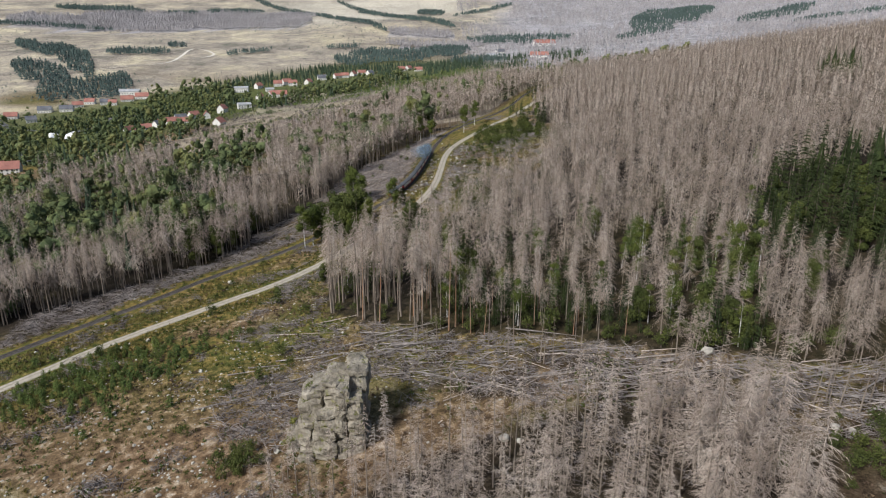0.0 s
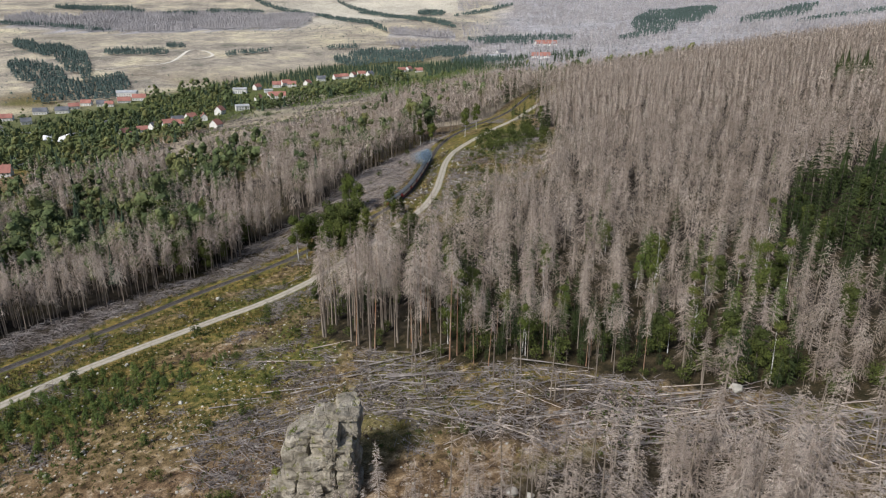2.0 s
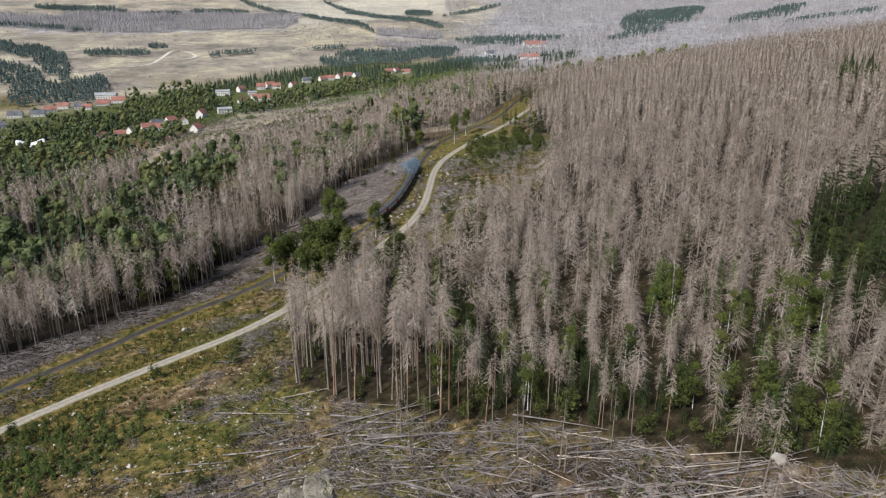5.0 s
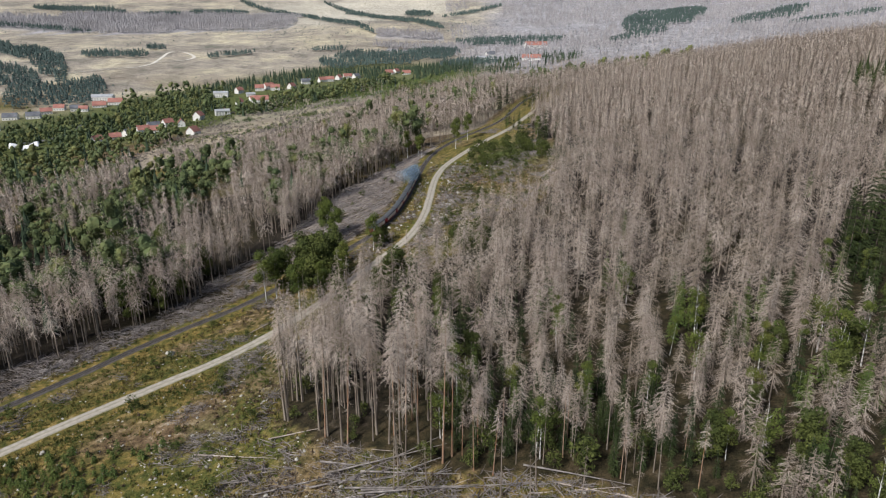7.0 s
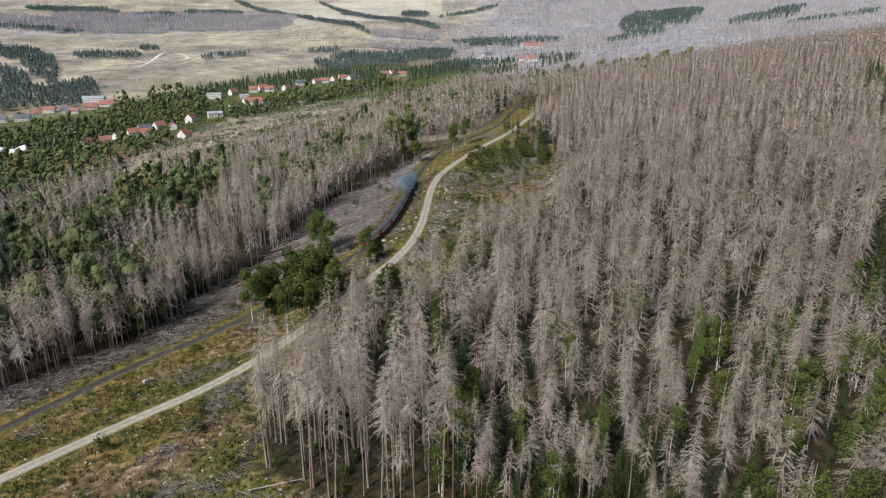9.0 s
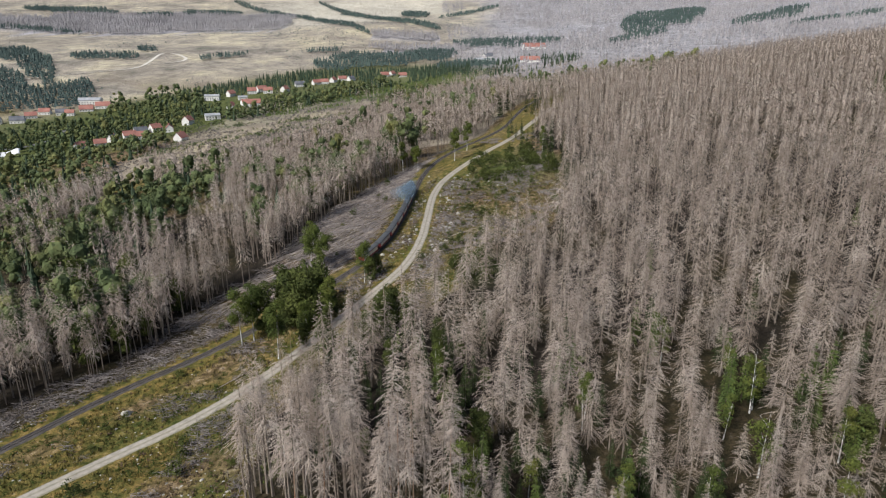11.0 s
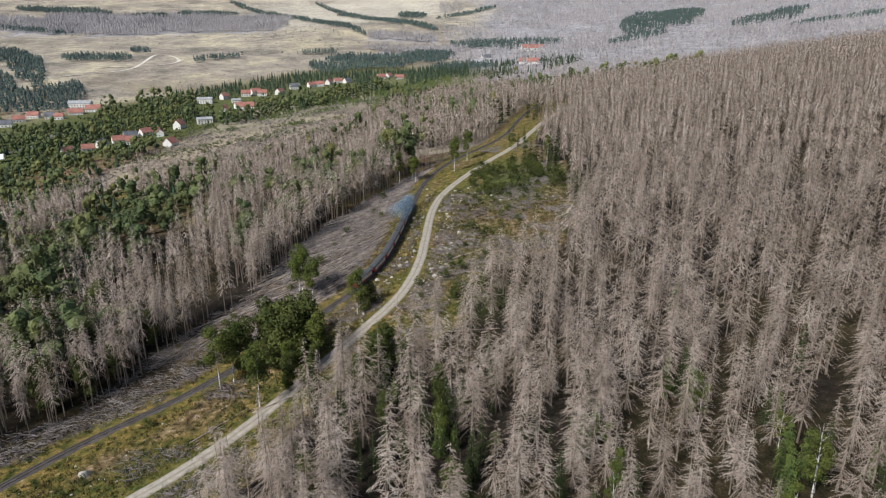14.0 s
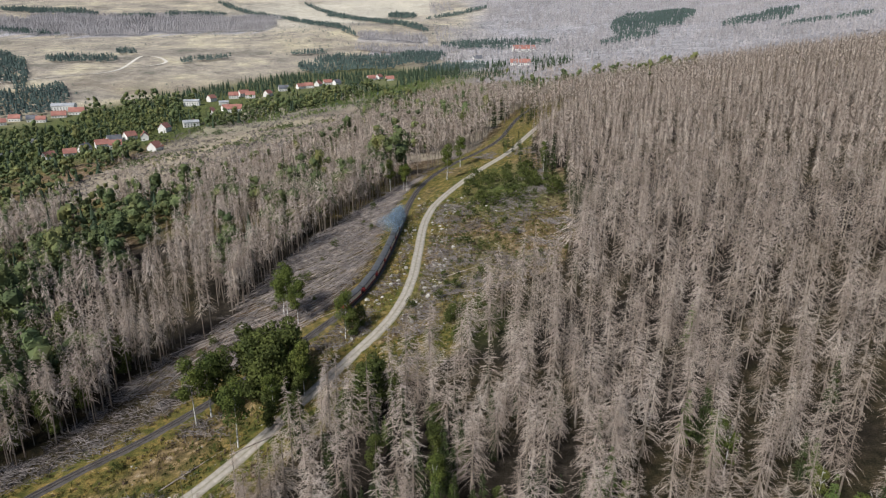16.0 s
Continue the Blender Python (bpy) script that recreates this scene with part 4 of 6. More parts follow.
    set_out(copy_thing(under[0], Matrix()), [(gen.uniform(-30, 22), gen.uniform(186, 246)) for _ in range(64)], gen, 0.5, 0.95)
    # birches and broadleaved trees along the railway
    lobes = [crown_lobes(gen, 19, 4.3, 0.42, 13) for _ in range(2)]
    rail_birch = [tree_mesh_pair("birch", limbs_arrays(gen, 19, 0.2, 0.45, 2.4, 7), leaf_arrays(gen, l, 3000, 0.36), birch_bark, birch_leaf, "tall birch with white trunk beside the railway", "tree", "birches along the railway") for l in lobes]
    set_out(rail_birch[0], [(-60, 259, 1.0), (-45, 244, 1.0), (-32, 262, 0.8), (-45, 308, 0.9), (-16, 452, 0.9), (15, 459, 1.05), (-24, 290, 0.8), (34, 590, 1.0)], gen, 0.95, 1.05)
    set_out(rail_birch[1], [(-57, 262, 1.0), (-38, 252, 0.7), (-47, 312, 0.95), (-41, 305, 0.85), (-7, 446, 0.75), (-9, 450, 0.75), (24, 486, 0.95), (50, 600, 1.05)], gen, 0.95, 1.05)
    lobes = crown_lobes(gen, 16.5, 4.6, 0.14, 18)
    willow = tree_mesh_pair("broadleaved_tree", limbs_arrays(gen, 15, 0.22, 0.3, 3.0, 7), leaf_arrays(gen, lobes, 3600, 0.47), dark_bark, alder_leaf, "dense dark green broadleaved tree beside the railway", "tree", "broadleaved trees along the railway")
    mixed = [(*q, 0.6) for q in scatter(gen, 84, 170, 140, 222, 17) if in_dark(q[0], q[1])]
    set_out(willow, mixed + [(49, 141, 0.62), (63, 137, 0.6), (66, 130, 0.55), (67, 123, 0.5), (77, 152, 0.6), (72, 167, 0.55), (86, 164, 0.6), (60, 150, 0.45), (90, 140, 0.6), (96, 148, 0.65), (-54, 266, 1.1), (-49, 272, 1.15), (-45, 265, 1.2), (-40, 262, 1.2), (-43, 274, 1.2), (-36, 268, 1.1), (-38, 278, 0.8), (-33, 262, 0.6), (-22, 290, 0.55), (-20, 294, 0.45), (-40, 256, 0.5), (-38, 250, 0.5), (-32, 246, 0.7), (-16, 257, 0.55), (2, 233, 0.5), (-27, 209, 0.35), (-15, 240, 0.55), (2, 214, 0.5), (7, 217, 0.4), (-4, 226, 0.45), (-22, 232, 0.4), (12, 205, 0.35), (-14, 244, 0.8), (-18, 240, 0.75), (-12, 250, 0.75), (-8, 246, 0.6), (-100, 262, 0.8), (-108, 258, 0.9), (-118, 266, 0.9), (-96, 272, 0.7), (-92, 290, 0.8), (-121, 284, 1.1), (-121, 296, 1.15), (-132, 301, 1.2), (-108, 284, 0.9), (-116, 269, 1.0), (-109, 271, 0.8), (-112, 300, 1.1), (-25, 201, 0.62), (-28, 199, 0.5), (-11, 225, 0.5), (1, 225, 0.45), (3, 193, 0.55), (9, 179, 0.6), (-42, 207, 0.5), (-14, 186, 0.35), (-29, 238, 0.5)], gen, 0.9, 1.1)
    # bushes in the clearing
    lobes = crown_lobes(gen, 3.2, 2.0, 0.05, 8)
    bush = tree_mesh_pair("bush", limbs_arrays(gen, 2.6, 0.06, 0.2, 1.2, 5), leaf_arrays(gen, lobes, 420, 0.22), dark_bark, alder_leaf, "low dark green bush among dead trees and brush", "bush", "bushes")
    b = scatter(gen, -115, 75, 110, 430, 7.5)
    x, y = b.T
    dr = near_line(x, y, ROAD)[0]
    open_ = (~in_main(x, y)) & (~in_front(x, y)) & (x > edge_left(y)) & (np.abs(dr) > 4.5) & (np.abs(near_line(x, y, RAIL)[0]) > 5)
    chance = 0.16 + 0.5 * bump(x, y, 45, 405, 34) + 0.5 * bump(x, y, 14, 283, 14) + 0.2 * ((dr > 3) & (y > 285)) + 0.2 * bump(x, y, -35, 175, 14) - 0.10 * (y < 135)
    b = np.concatenate([b[open_ & (gen.random(len(b)) < chance)], np.array((-42, 104)) + gen.normal(0, 2.5, (12, 2)), np.array((68, 84)) + gen.normal(0, 4.5, (16, 2))])
    thick = [(gen.uniform(22, 64), gen.uniform(396, 452), gen.uniform(1.3, 2.2)) for _ in range(48)] + [(gen.uniform(6, 22), gen.uniform(272, 296), gen.uniform(0.9, 1.6)) for _ in range(18)]
    fx = np.r_[gen.uniform(-32, 6, 10), gen.uniform(6, 88, 50)]
    thick += [(x0, y0, s0) for x0, y0, s0 in zip(fx, front_edge(fx) + gen.uniform(2, 17, 60), gen.uniform(0.7, 1.7, 60))]
    set_out(bush, thick + [tuple(v) for v in b[-28:]] + [tuple(v) for v in gen.permutation(b[:-28])[:192]], gen, 0.5, 1.3)
    # planted young spruces
    young = [tree_mesh_pair("spruce_sapling", trunk_arrays(h * 0.9, 0.05, 4, 2), a, dark_bark, young_needle, "bushy green spruce sapling in the clearing", "tree", "spruce saplings") for a, h in zip(YOUNG, (3.0, 2.4, 2.0))]
    b = scatter(gen, -125, -45, 118, 200, 2.4)
    x, y = b.T
    d = bump(x, y, -98, 160, 17) + bump(x, y, -80, 168, 14) + bump(x, y, -92, 141, 13) + bump(x, y, -112, 148, 12) + 0.4 * bump(x, y, -55, 188, 12)
    b = b[(gen.random(len(b)) < 0.62 * d) & (np.abs(near_line(x, y, ROAD)[0]) > 4)]
    for k in range(3):
        set_out(young[k], [tuple(v) for v in b[k:225:3]], gen, 0.65, 1.3)


green_trees()


def valley_woods():
    gen = np.random.default_rng(9)
    broad = []
    for _ in range(5):
        h = gen.uniform(13, 18)
        lobes = crown_lobes(gen, h, h * 0.36, 0.16, 5)
        broad.append((clump_arrays(gen, lobes, 460, 0.52, 0.7), clump_arrays(gen, lobes[1:5], 36, 1.15)))
    p = scatter(gen, -900, 320, 200, 1500, 10.8)
    x, y = p.T
    s, d = (x + 529) * 0.618 + (y - 887) * 0.786, (x + 529) * 0.786 - (y - 887) * 0.618
    crest = (y > 780) & (y < 1120) & (x > -60) & (x < 420) & (fbm(x, y, 50, 67) > 0.55)
    mixed = in_left(x, y) & (x < edge_left(y) - 14) & (fbm(x, y, 45, 61) > np.where(x > edge_left(y) - np.interp(y, [0, 400, 500], [85, 110, 190]), 0.51 - 0.3 * bump(x, y, -62, 372, 20), 0.43))
    lower = (y > 200) & (d > -90) & (x < np.where(y < 540, -130, -262 - 0.1 * (y - 540))) & (y < 900 - 0.2 * x) & (fbm(x, y, 55, 62) > 0.36)
    village = (np.abs(d) < 170) & (s > -300) & (s < 1500) & (fbm(x, y, 60, 63) > 0.22)
    head = (s > 700) & (s < 1600) & (d > -50) & (d < 330) & (fbm(x, y, 90, 64) > 0.42)
    keep = mixed | lower | village | head | crest
    keep &= (np.degrees(np.arctan2(x, y)) > -42) & (np.hypot(x + 484, y - 812) > 22) & ~((np.abs(x + 480 - 0.55 * (828 - y)) < 30) & (y < 830) & (y > 745)) & (np.abs(near_line(x, y, RAIL)[0]) > 9)
    low = np.ones(len(p))
    for hx, hy, wide in [(row[0], row[1], 0.5 * row[2] + 5) for row in HOUSES] + [(-484, 812, 24), (-476, 800, 20)]:
        dx, dy = x - hx, y - hy
        along = -(dx * hx + dy * hy) / np.hypot(hx, hy)
        across = np.abs(dx * hy - dy * hx) / np.hypot(hx, hy)
        keep &= ~((along > -9) & (along < 38 + 0.3 * max(0.0, hy - 1000)) & (across < wide))
        # gardens: low trees on the open side of the houses
        low = np.where((along > -9) & (along < 100) & (across < wide + 3), 0.42, low)
    p, low = p[keep], low[keep]
    conifer = (gen.random(len(p)) < 0.22) | (p[:, 1] > 1250)
    r = np.hypot(*p.T)
    size = gen.uniform(0.85, 1.4, len(p)) * np.where((p[:, 1] < 620) & (p[:, 0] > edge_left(p[:, 1]) - 110), 1.25, 1.0) * low
    close = r < 480
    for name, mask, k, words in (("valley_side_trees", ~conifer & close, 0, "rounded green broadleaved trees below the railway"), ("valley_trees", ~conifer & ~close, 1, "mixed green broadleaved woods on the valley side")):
        stuff(name, planted(gen, [t[k] for t in broad], p[mask], size[mask]), hazed_valley_leaf, words, "woods")
    stuff("valley_conifers", planted(gen, GREEN_FAR, p[conifer], gen.uniform(0.6, 1.05, conifer.sum()) * low[conifer]), valley_needle, "dark green conifers along the valley floor", "woods")
    # stems that show below the crowns near the railway
    near = p[(r < 420) & ~conifer]
    stuff("valley_stems", planted(gen, THIN_TRUNK, near, gen.uniform(0.35, 0.5, len(near))), dark_bark, "thin dark stems of valley woods", "woods")
    # dead trees left standing on the far side of the spur
    q = scatter(gen, -260, 560, 560, 1350, 6.5)
    q = q[(fbm(q[:, 0], q[:, 1], 60, 72) > np.interp(q[:, 0], [-250, 0, 100, 300], [0.66, 0.64, 0.45, 0.38])) & (gen.random(len(q)) < 0.6) & ((q[:, 1] > 1000) | (q[:, 0] < wood_limit(q[:, 1])))]
    stuff("dead_trees_beyond_spur", planted(gen, [sliver_arrays(gen, 25, 0.2, 2.9, 30, 0.42) for _ in range(2)], q, gen.uniform(0.5, 0.85, len(q))), dead_twigs, "scattered dead spruces beyond the spur", "dead forest")
    # brushwood and low shrubs on the felled side of the spur
    q = scatter(gen, -300, 0, 540, 1150, 5.0)
    q = q[(q[:, 0] < wood_limit(q[:, 1])) & (gen.random(len(q)) < 0.2 + 0.7 * step(0.4, 0.6, fbm(q[:, 0], q[:, 1], 35, 73)))]
    low = [leaf_arrays(gen, [(0, 0, 0.6, 1.4), (1.2, 0.6, 0.5, 1.1)], 14, 0.8) for _ in range(3)]
    green = fbm(q[:, 0], q[:, 1], 50, 74) + gen.normal(0, 0.08, len(q)) > 0.56
    stuff("spur_brush", planted(gen, low, q[~green], gen.uniform(0.6, 1.3, (~green).sum())), brush_wood, "grey brushwood on the felled spur", "brushwood")
    stuff("spur_shrubs", planted(gen, low, q[green], gen.uniform(0.8, 2.0, green.sum())), hazed_broad_leaf, "green shrubs on the felled spur", "shrubs")
    # low shrubs strewn over the far meadows
    q = scatter(gen, -1500, 500, 1080, 2600, 26, 0.9)
    q = q[(np.degrees(np.arctan2(q[:, 0], q[:, 1])) > -40) & (gen.random(len(q)) < step(0.40, 0.62, fbm(q[:, 0], q[:, 1], 180, 75)))]
    stuff("meadow_shrubs", planted(gen, [fir_arrays(gen, 2.6, 2.6, 1, 5), fir_arrays(gen, 4.5, 2.0, 2, 4)], q, gen.uniform(0.5, 1.5, len(q))), far_needle_hazed, "low shrubs strewn over the far meadows", "shrubs")
    # young green plantation on the far meadow edge
    q = scatter(gen, -230, 130, 980, 1400, 6)
    q = q[(fbm(q[:, 0], q[:, 1], 40, 71) > 0.36) & (np.abs(q[:, 1] - 1103 - 1.18 * (q[:, 0] + 119)) < 75)]
    stuff("young_plantation", planted(gen, [fir_arrays(gen, 20, 6)], q, gen.uniform(0.16, 0.28, len(q))), young_needle, "strip of young green trees on the meadow", "woods")
    # blocks of dark forest and of dead forest on the far slopes
    cone = [fir_arrays(gen, 15, 4.2, 2, 5) for _ in range(3)]
    q = scatter(gen, -2300, 1900, 1080, 3300, 7.5)
    x, y = q.T
    blocks = in_belts(x, y, DARK_BELTS + VALLEY_BELTS)
    blocks &= fbm(x, y, 26, 78) > 0.30
    view = (np.degrees(np.arctan2(x, y)) > -42) & (np.degrees(np.arctan2(x, y - 118)) < 42)
    b = q[blocks & view]
    stuff("far_conifers", planted(gen, cone, b, gen.uniform(0.6, 1.05, len(b))), far_needle_hazed, "dark conifer blocks on the distant slopes", "woods")
    dead = view & ~blocks & (y > 1600) & (in_belts(x, y, DEAD_BELTS) | (x > 60) & (fbm(x, y, 200, 13) > 0.38) & (gen.random(len(q)) < 0.24))
    dead |= view & (y > 1150) & (x > 140 + 0.1 * (y - 1150)) & (y < 2100) & (gen.random(len(q)) < 0.10)
    b = q[dead]
    stuff("far_dead_woods", planted(gen, [fir_arrays(gen, 19, 3.0, 2, 4)], b, gen.uniform(0.7, 1.1, len(b))), far_hazed_wood, "grey dead woods on the distant slopes", "dead forest")
# ---- village ----
HOUSES = [(-637, 1035, 20, 11, 5, 15, 0), (-607, 1043, 19, 11, 5, 18, 0), (-606, 1076, 16, 10, 5, 30, 1), (-600, 1104, 16, 10, 5, 10, 1), (-572, 1098, 14, 10, 5, 25, 0), (-556, 1093, 13, 9, 5, 15, 1),
          (-567, 1182, 34, 18, 8, 12, 2), (-547, 1127, 20, 12, 4, 20, 1), (-530, 1148, 22, 12, 5, 12, 1), (-662, 988, 18, 11, 5, 20, 1), (-616, 962, 14, 10, 5, 35, 0),
          (-375, 888, 15, 10, 5, 35, 1), (-386, 868, 12, 9, 5, 70, 0), (-374, 918, 16, 10, 5, 40, 0), (-352, 872, 13, 10, 5, 20, 1), (-360, 931, 14, 10, 6, 55, 1), (-336, 917, 13, 9, 6, 110, 1),
          (-332, 973, 14, 11, 7, 80, 1), (-283, 812, 13, 11, 5, 75, 1), (-392, 846, 13, 9, 4, 30, 1), (-410, 836, 12, 9, 4, 60, 1), (-371, 1204, 24, 12, 8, 8, 2), (-308, 1004, 20, 12, 7, 25, 2),
          (-349, 1239, 14, 10, 6, 60, 1), (-320, 1207, 15, 10, 5, 20, 2), (-318, 1263, 16, 11, 6, 15, 1), (-305, 1281, 18, 11, 6, 40, 1), (-290, 1266, 16, 10, 6, 10, 1), (-262, 1278, 15, 10, 6, 70, 1),
          (-282, 1123, 26, 12, 6, 12, 1), (-316, 1124, 13, 10, 5, 80, 1), (-300, 1150, 14, 10, 5, 40, 1), (-245, 1332, 18, 11, 5, 20, 0), (-217, 1352, 15, 10, 5, 40, 1), (-203, 1360, 16, 10, 5, 15, 1),
          (-188, 1380, 14, 10, 5, 70, 1), (-172, 1394, 16, 10, 5, 20, 1), (-154, 1392, 14, 10, 5, 50, 0), (-90, 1427, 16, 11, 5, 25, 1), (-75, 1440, 15, 10, 5, 60, 1), (-52, 1394, 16, 10, 4, 10, 1),
          (-405, 583, 20, 12, 6, 20, 1), (-428, 600, 14, 10, 5, 50, 1), (117, 1548, 34, 14, 8, 5, 2), (268, 1771, 56, 18, 8, 8, 1), (212, 1462, 40, 14, 6, -6, 1), (140, 1641, 22, 14, 6, 20, 0)]
plaster = plain("plaster", [(0.3, (0.62, 0.60, 0.55)), (0.7, (0.80, 0.78, 0.74))], 0.2, fine=2)
roof_tile = plain("roof_tile", [(0.3, (0.26, 0.115, 0.095)), (0.7, (0.39, 0.185, 0.145))], 0.15, fine=2)
roof_grey = plain("roof_grey", [(0.3, (0.26, 0.27, 0.28)), (0.7, (0.42, 0.43, 0.44))], 0.15, fine=2)
roof_slate = plain("roof_slate", [(0.3, (0.09, 0.095, 0.11)), (0.7, (0.17, 0.175, 0.19))], 0.15, fine=2)
window_glass = plain("window_glass", [(0.3, (0.04, 0.05, 0.06)), (0.7, (0.09, 0.10, 0.11))], 0.5, rough=0.15, spec=0.6)
asphalt = plain("asphalt", [(0.3, (0.10, 0.10, 0.10)), (0.7, (0.20, 0.20, 0.20))], 0.1, fine=1)
pale_sand = plain("pale_sand", [(0.3, (0.55, 0.50, 0.42)), (0.7, (0.72, 0.68, 0.60))], 0.05, fine=0.8)
canvas = plain("canvas", [(0.3, (0.74, 0.74, 0.73)), (0.7, (0.84, 0.84, 0.83))], 0.2, fine=1)


def make_house(x, y, length, width, eaves, turn, kind):
    z = float(height(np.array([x]), np.array([y]))[0])
    roofs = {0: (roof_slate, "dark slate roof"), 1: (roof_tile, "red tiled roof"), 2: (roof_grey, "pale grey roof"), 3: (roof_slate, "dark roof")}
    mat, words = roofs[kind]
    big = length > 20
    house = thing("house", pose(x, y, z - 0.5, 0, 0, turn), f"white plastered {'building' if big else 'village house'} with {words}", "house", "houses in the valley")
    rise = width * (0.2 if kind == 2 else 0.5)
    bm = bmesh.new()
    hl, hw = length / 2, width / 2
    ring = [(-hw, 0), (hw, 0), (hw, eaves), (0, eaves + rise - 0.1), (-hw, eaves)]
    for sx in (-hl, hl):
        vs = [bm.verts.new((sx, a, b)) for a, b in ring]
        bm.faces.new(vs if sx < 0 else vs[::-1])
    bm.verts.ensure_lookup_table()
    for k in range(5):
        bm.faces.new((bm.verts[k], bm.verts[5 + k], bm.verts[5 + (k + 1) % 5], bm.verts[(k + 1) % 5]))
    bmesh.ops.recalc_face_normals(bm, faces=bm.faces)
    part("wall", bm, plaster, house)
    bm = bmesh.new()
    over, thick = 0.5, 0.3
    for sgn in (-1, 1):
        a = [(-hl - over, 0, eaves + rise), (hl + over, 0, eaves + rise), (hl + over, sgn * (hw + over), eaves - rise * over / hw), (-hl - over, sgn * (hw + over), eaves - rise * over / hw)]
        low = [bm.verts.new(v) for v in a]
        top = [bm.verts.new((v[0], v[1], v[2] + thick)) for v in a]
        bm.faces.new(low), bm.faces.new(top[::-1])
        for k in range(4):
            bm.faces.new((low[k], low[(k + 1) % 4], top[(k + 1) % 4], top[k]))
    bmesh.ops.recalc_face_normals(bm, faces=bm.faces)
    roof = part("roof", bm, mat, house, words)
    bm = bmesh.new()
    box(bm, length * 0.2, width * 0.1, eaves + rise + 0.4, 0.8, 0.8, 1.8)
    part("chimney", bm, roof_tile, roof)
    pane = None
    floors, wide = max(1, int(eaves // 2.8)), max(2, int(length // 4))
    for sgn in (-1, 1):
        for f in range(floors):
            for c in range(wide):
                px = -hl + (c + 0.5) * length / wide
                if pane is None:
                    bm = bmesh.new()
                    box(bm, 0, 0, 0, 1.3, 0.16, 1.5)
                    pane = part("window", bm, window_glass, house)
                    ob = pane
                else:
                    ob = put("window", pane.data, None, house)
                ob.location = (px, sgn * hw, 1.7 + f * 2.8)


for row in HOUSES:
    make_house(*row)


def make_tent():
    """A big white canopy on masts over an open-air stage."""
    z = float(height(np.array([-484.0]), np.array([812.0]))[0])
    tent = thing("event_canopy", pose(-484, 812, z, 0, 0, 28), "large white tensioned canopy with pointed ends", "canopy")
    n = 14
    u, v = np.meshgrid(np.linspace(-1, 1, n), np.linspace(-1, 1, n))
    half = 11 - 3 * (1 - u * u)
    zz = 6.5 + 6 * u * u * (1.6 - u * u) - 4.5 * v * v
    k = np.arange(n * n).reshape(n, n)
    q = np.stack([k[:-1, :-1], k[:-1, 1:], k[1:, 1:], k[1:, :-1]], -1).reshape(-1, 4)
    me = mesh_of("sheet", np.stack([u * 15, v * half, zz], -1).reshape(-1, 3), q, True)
    ob = put("sheet", me, canvas, tent)
    ob.modifiers.new("thickness", "SOLIDIFY").thickness = 0.25
    for sx in (-13.2, 13.2):
        bm = bmesh.new()
        tube(bm, (sx, 0, -0.5), (sx, 0, 10.4), 0.3, 0.2)
        part("mast", bm, steel, tent)


make_tent()


def lane(name, points, width, material, label):
    line = resample(smooth_line(points), 6.0)
    z = height(line[:, 0], line[:, 1])
    ribbon(name, line, z, [-width / 2, 0, width / 2], [0.5, 0.6, 0.5], material, label, "road", [0.8, 1, 0.8])


lane("village_road", [(-700, 1000), (-617, 915), (-540, 830), (-485, 725), (-430, 650), (-380, 600)], 8, asphalt, "grey asphalt road through the village")
lane("village_lane", [(-617, 915), (-560, 900), (-505, 870), (-500, 960), (-515, 1000), (-450, 1010)], 9, asphalt, "grey asphalt lane beside the white canopy")
lane("meadow_track", [(-800, 1330), (-700, 1440), (-621, 1503), (-630, 1600), (-650, 1722), (-600, 1700), (-551, 1624), (-600, 1560), (-700, 1520)], 7, pale_sand, "pale sandy track across the meadow")

valley_woods()


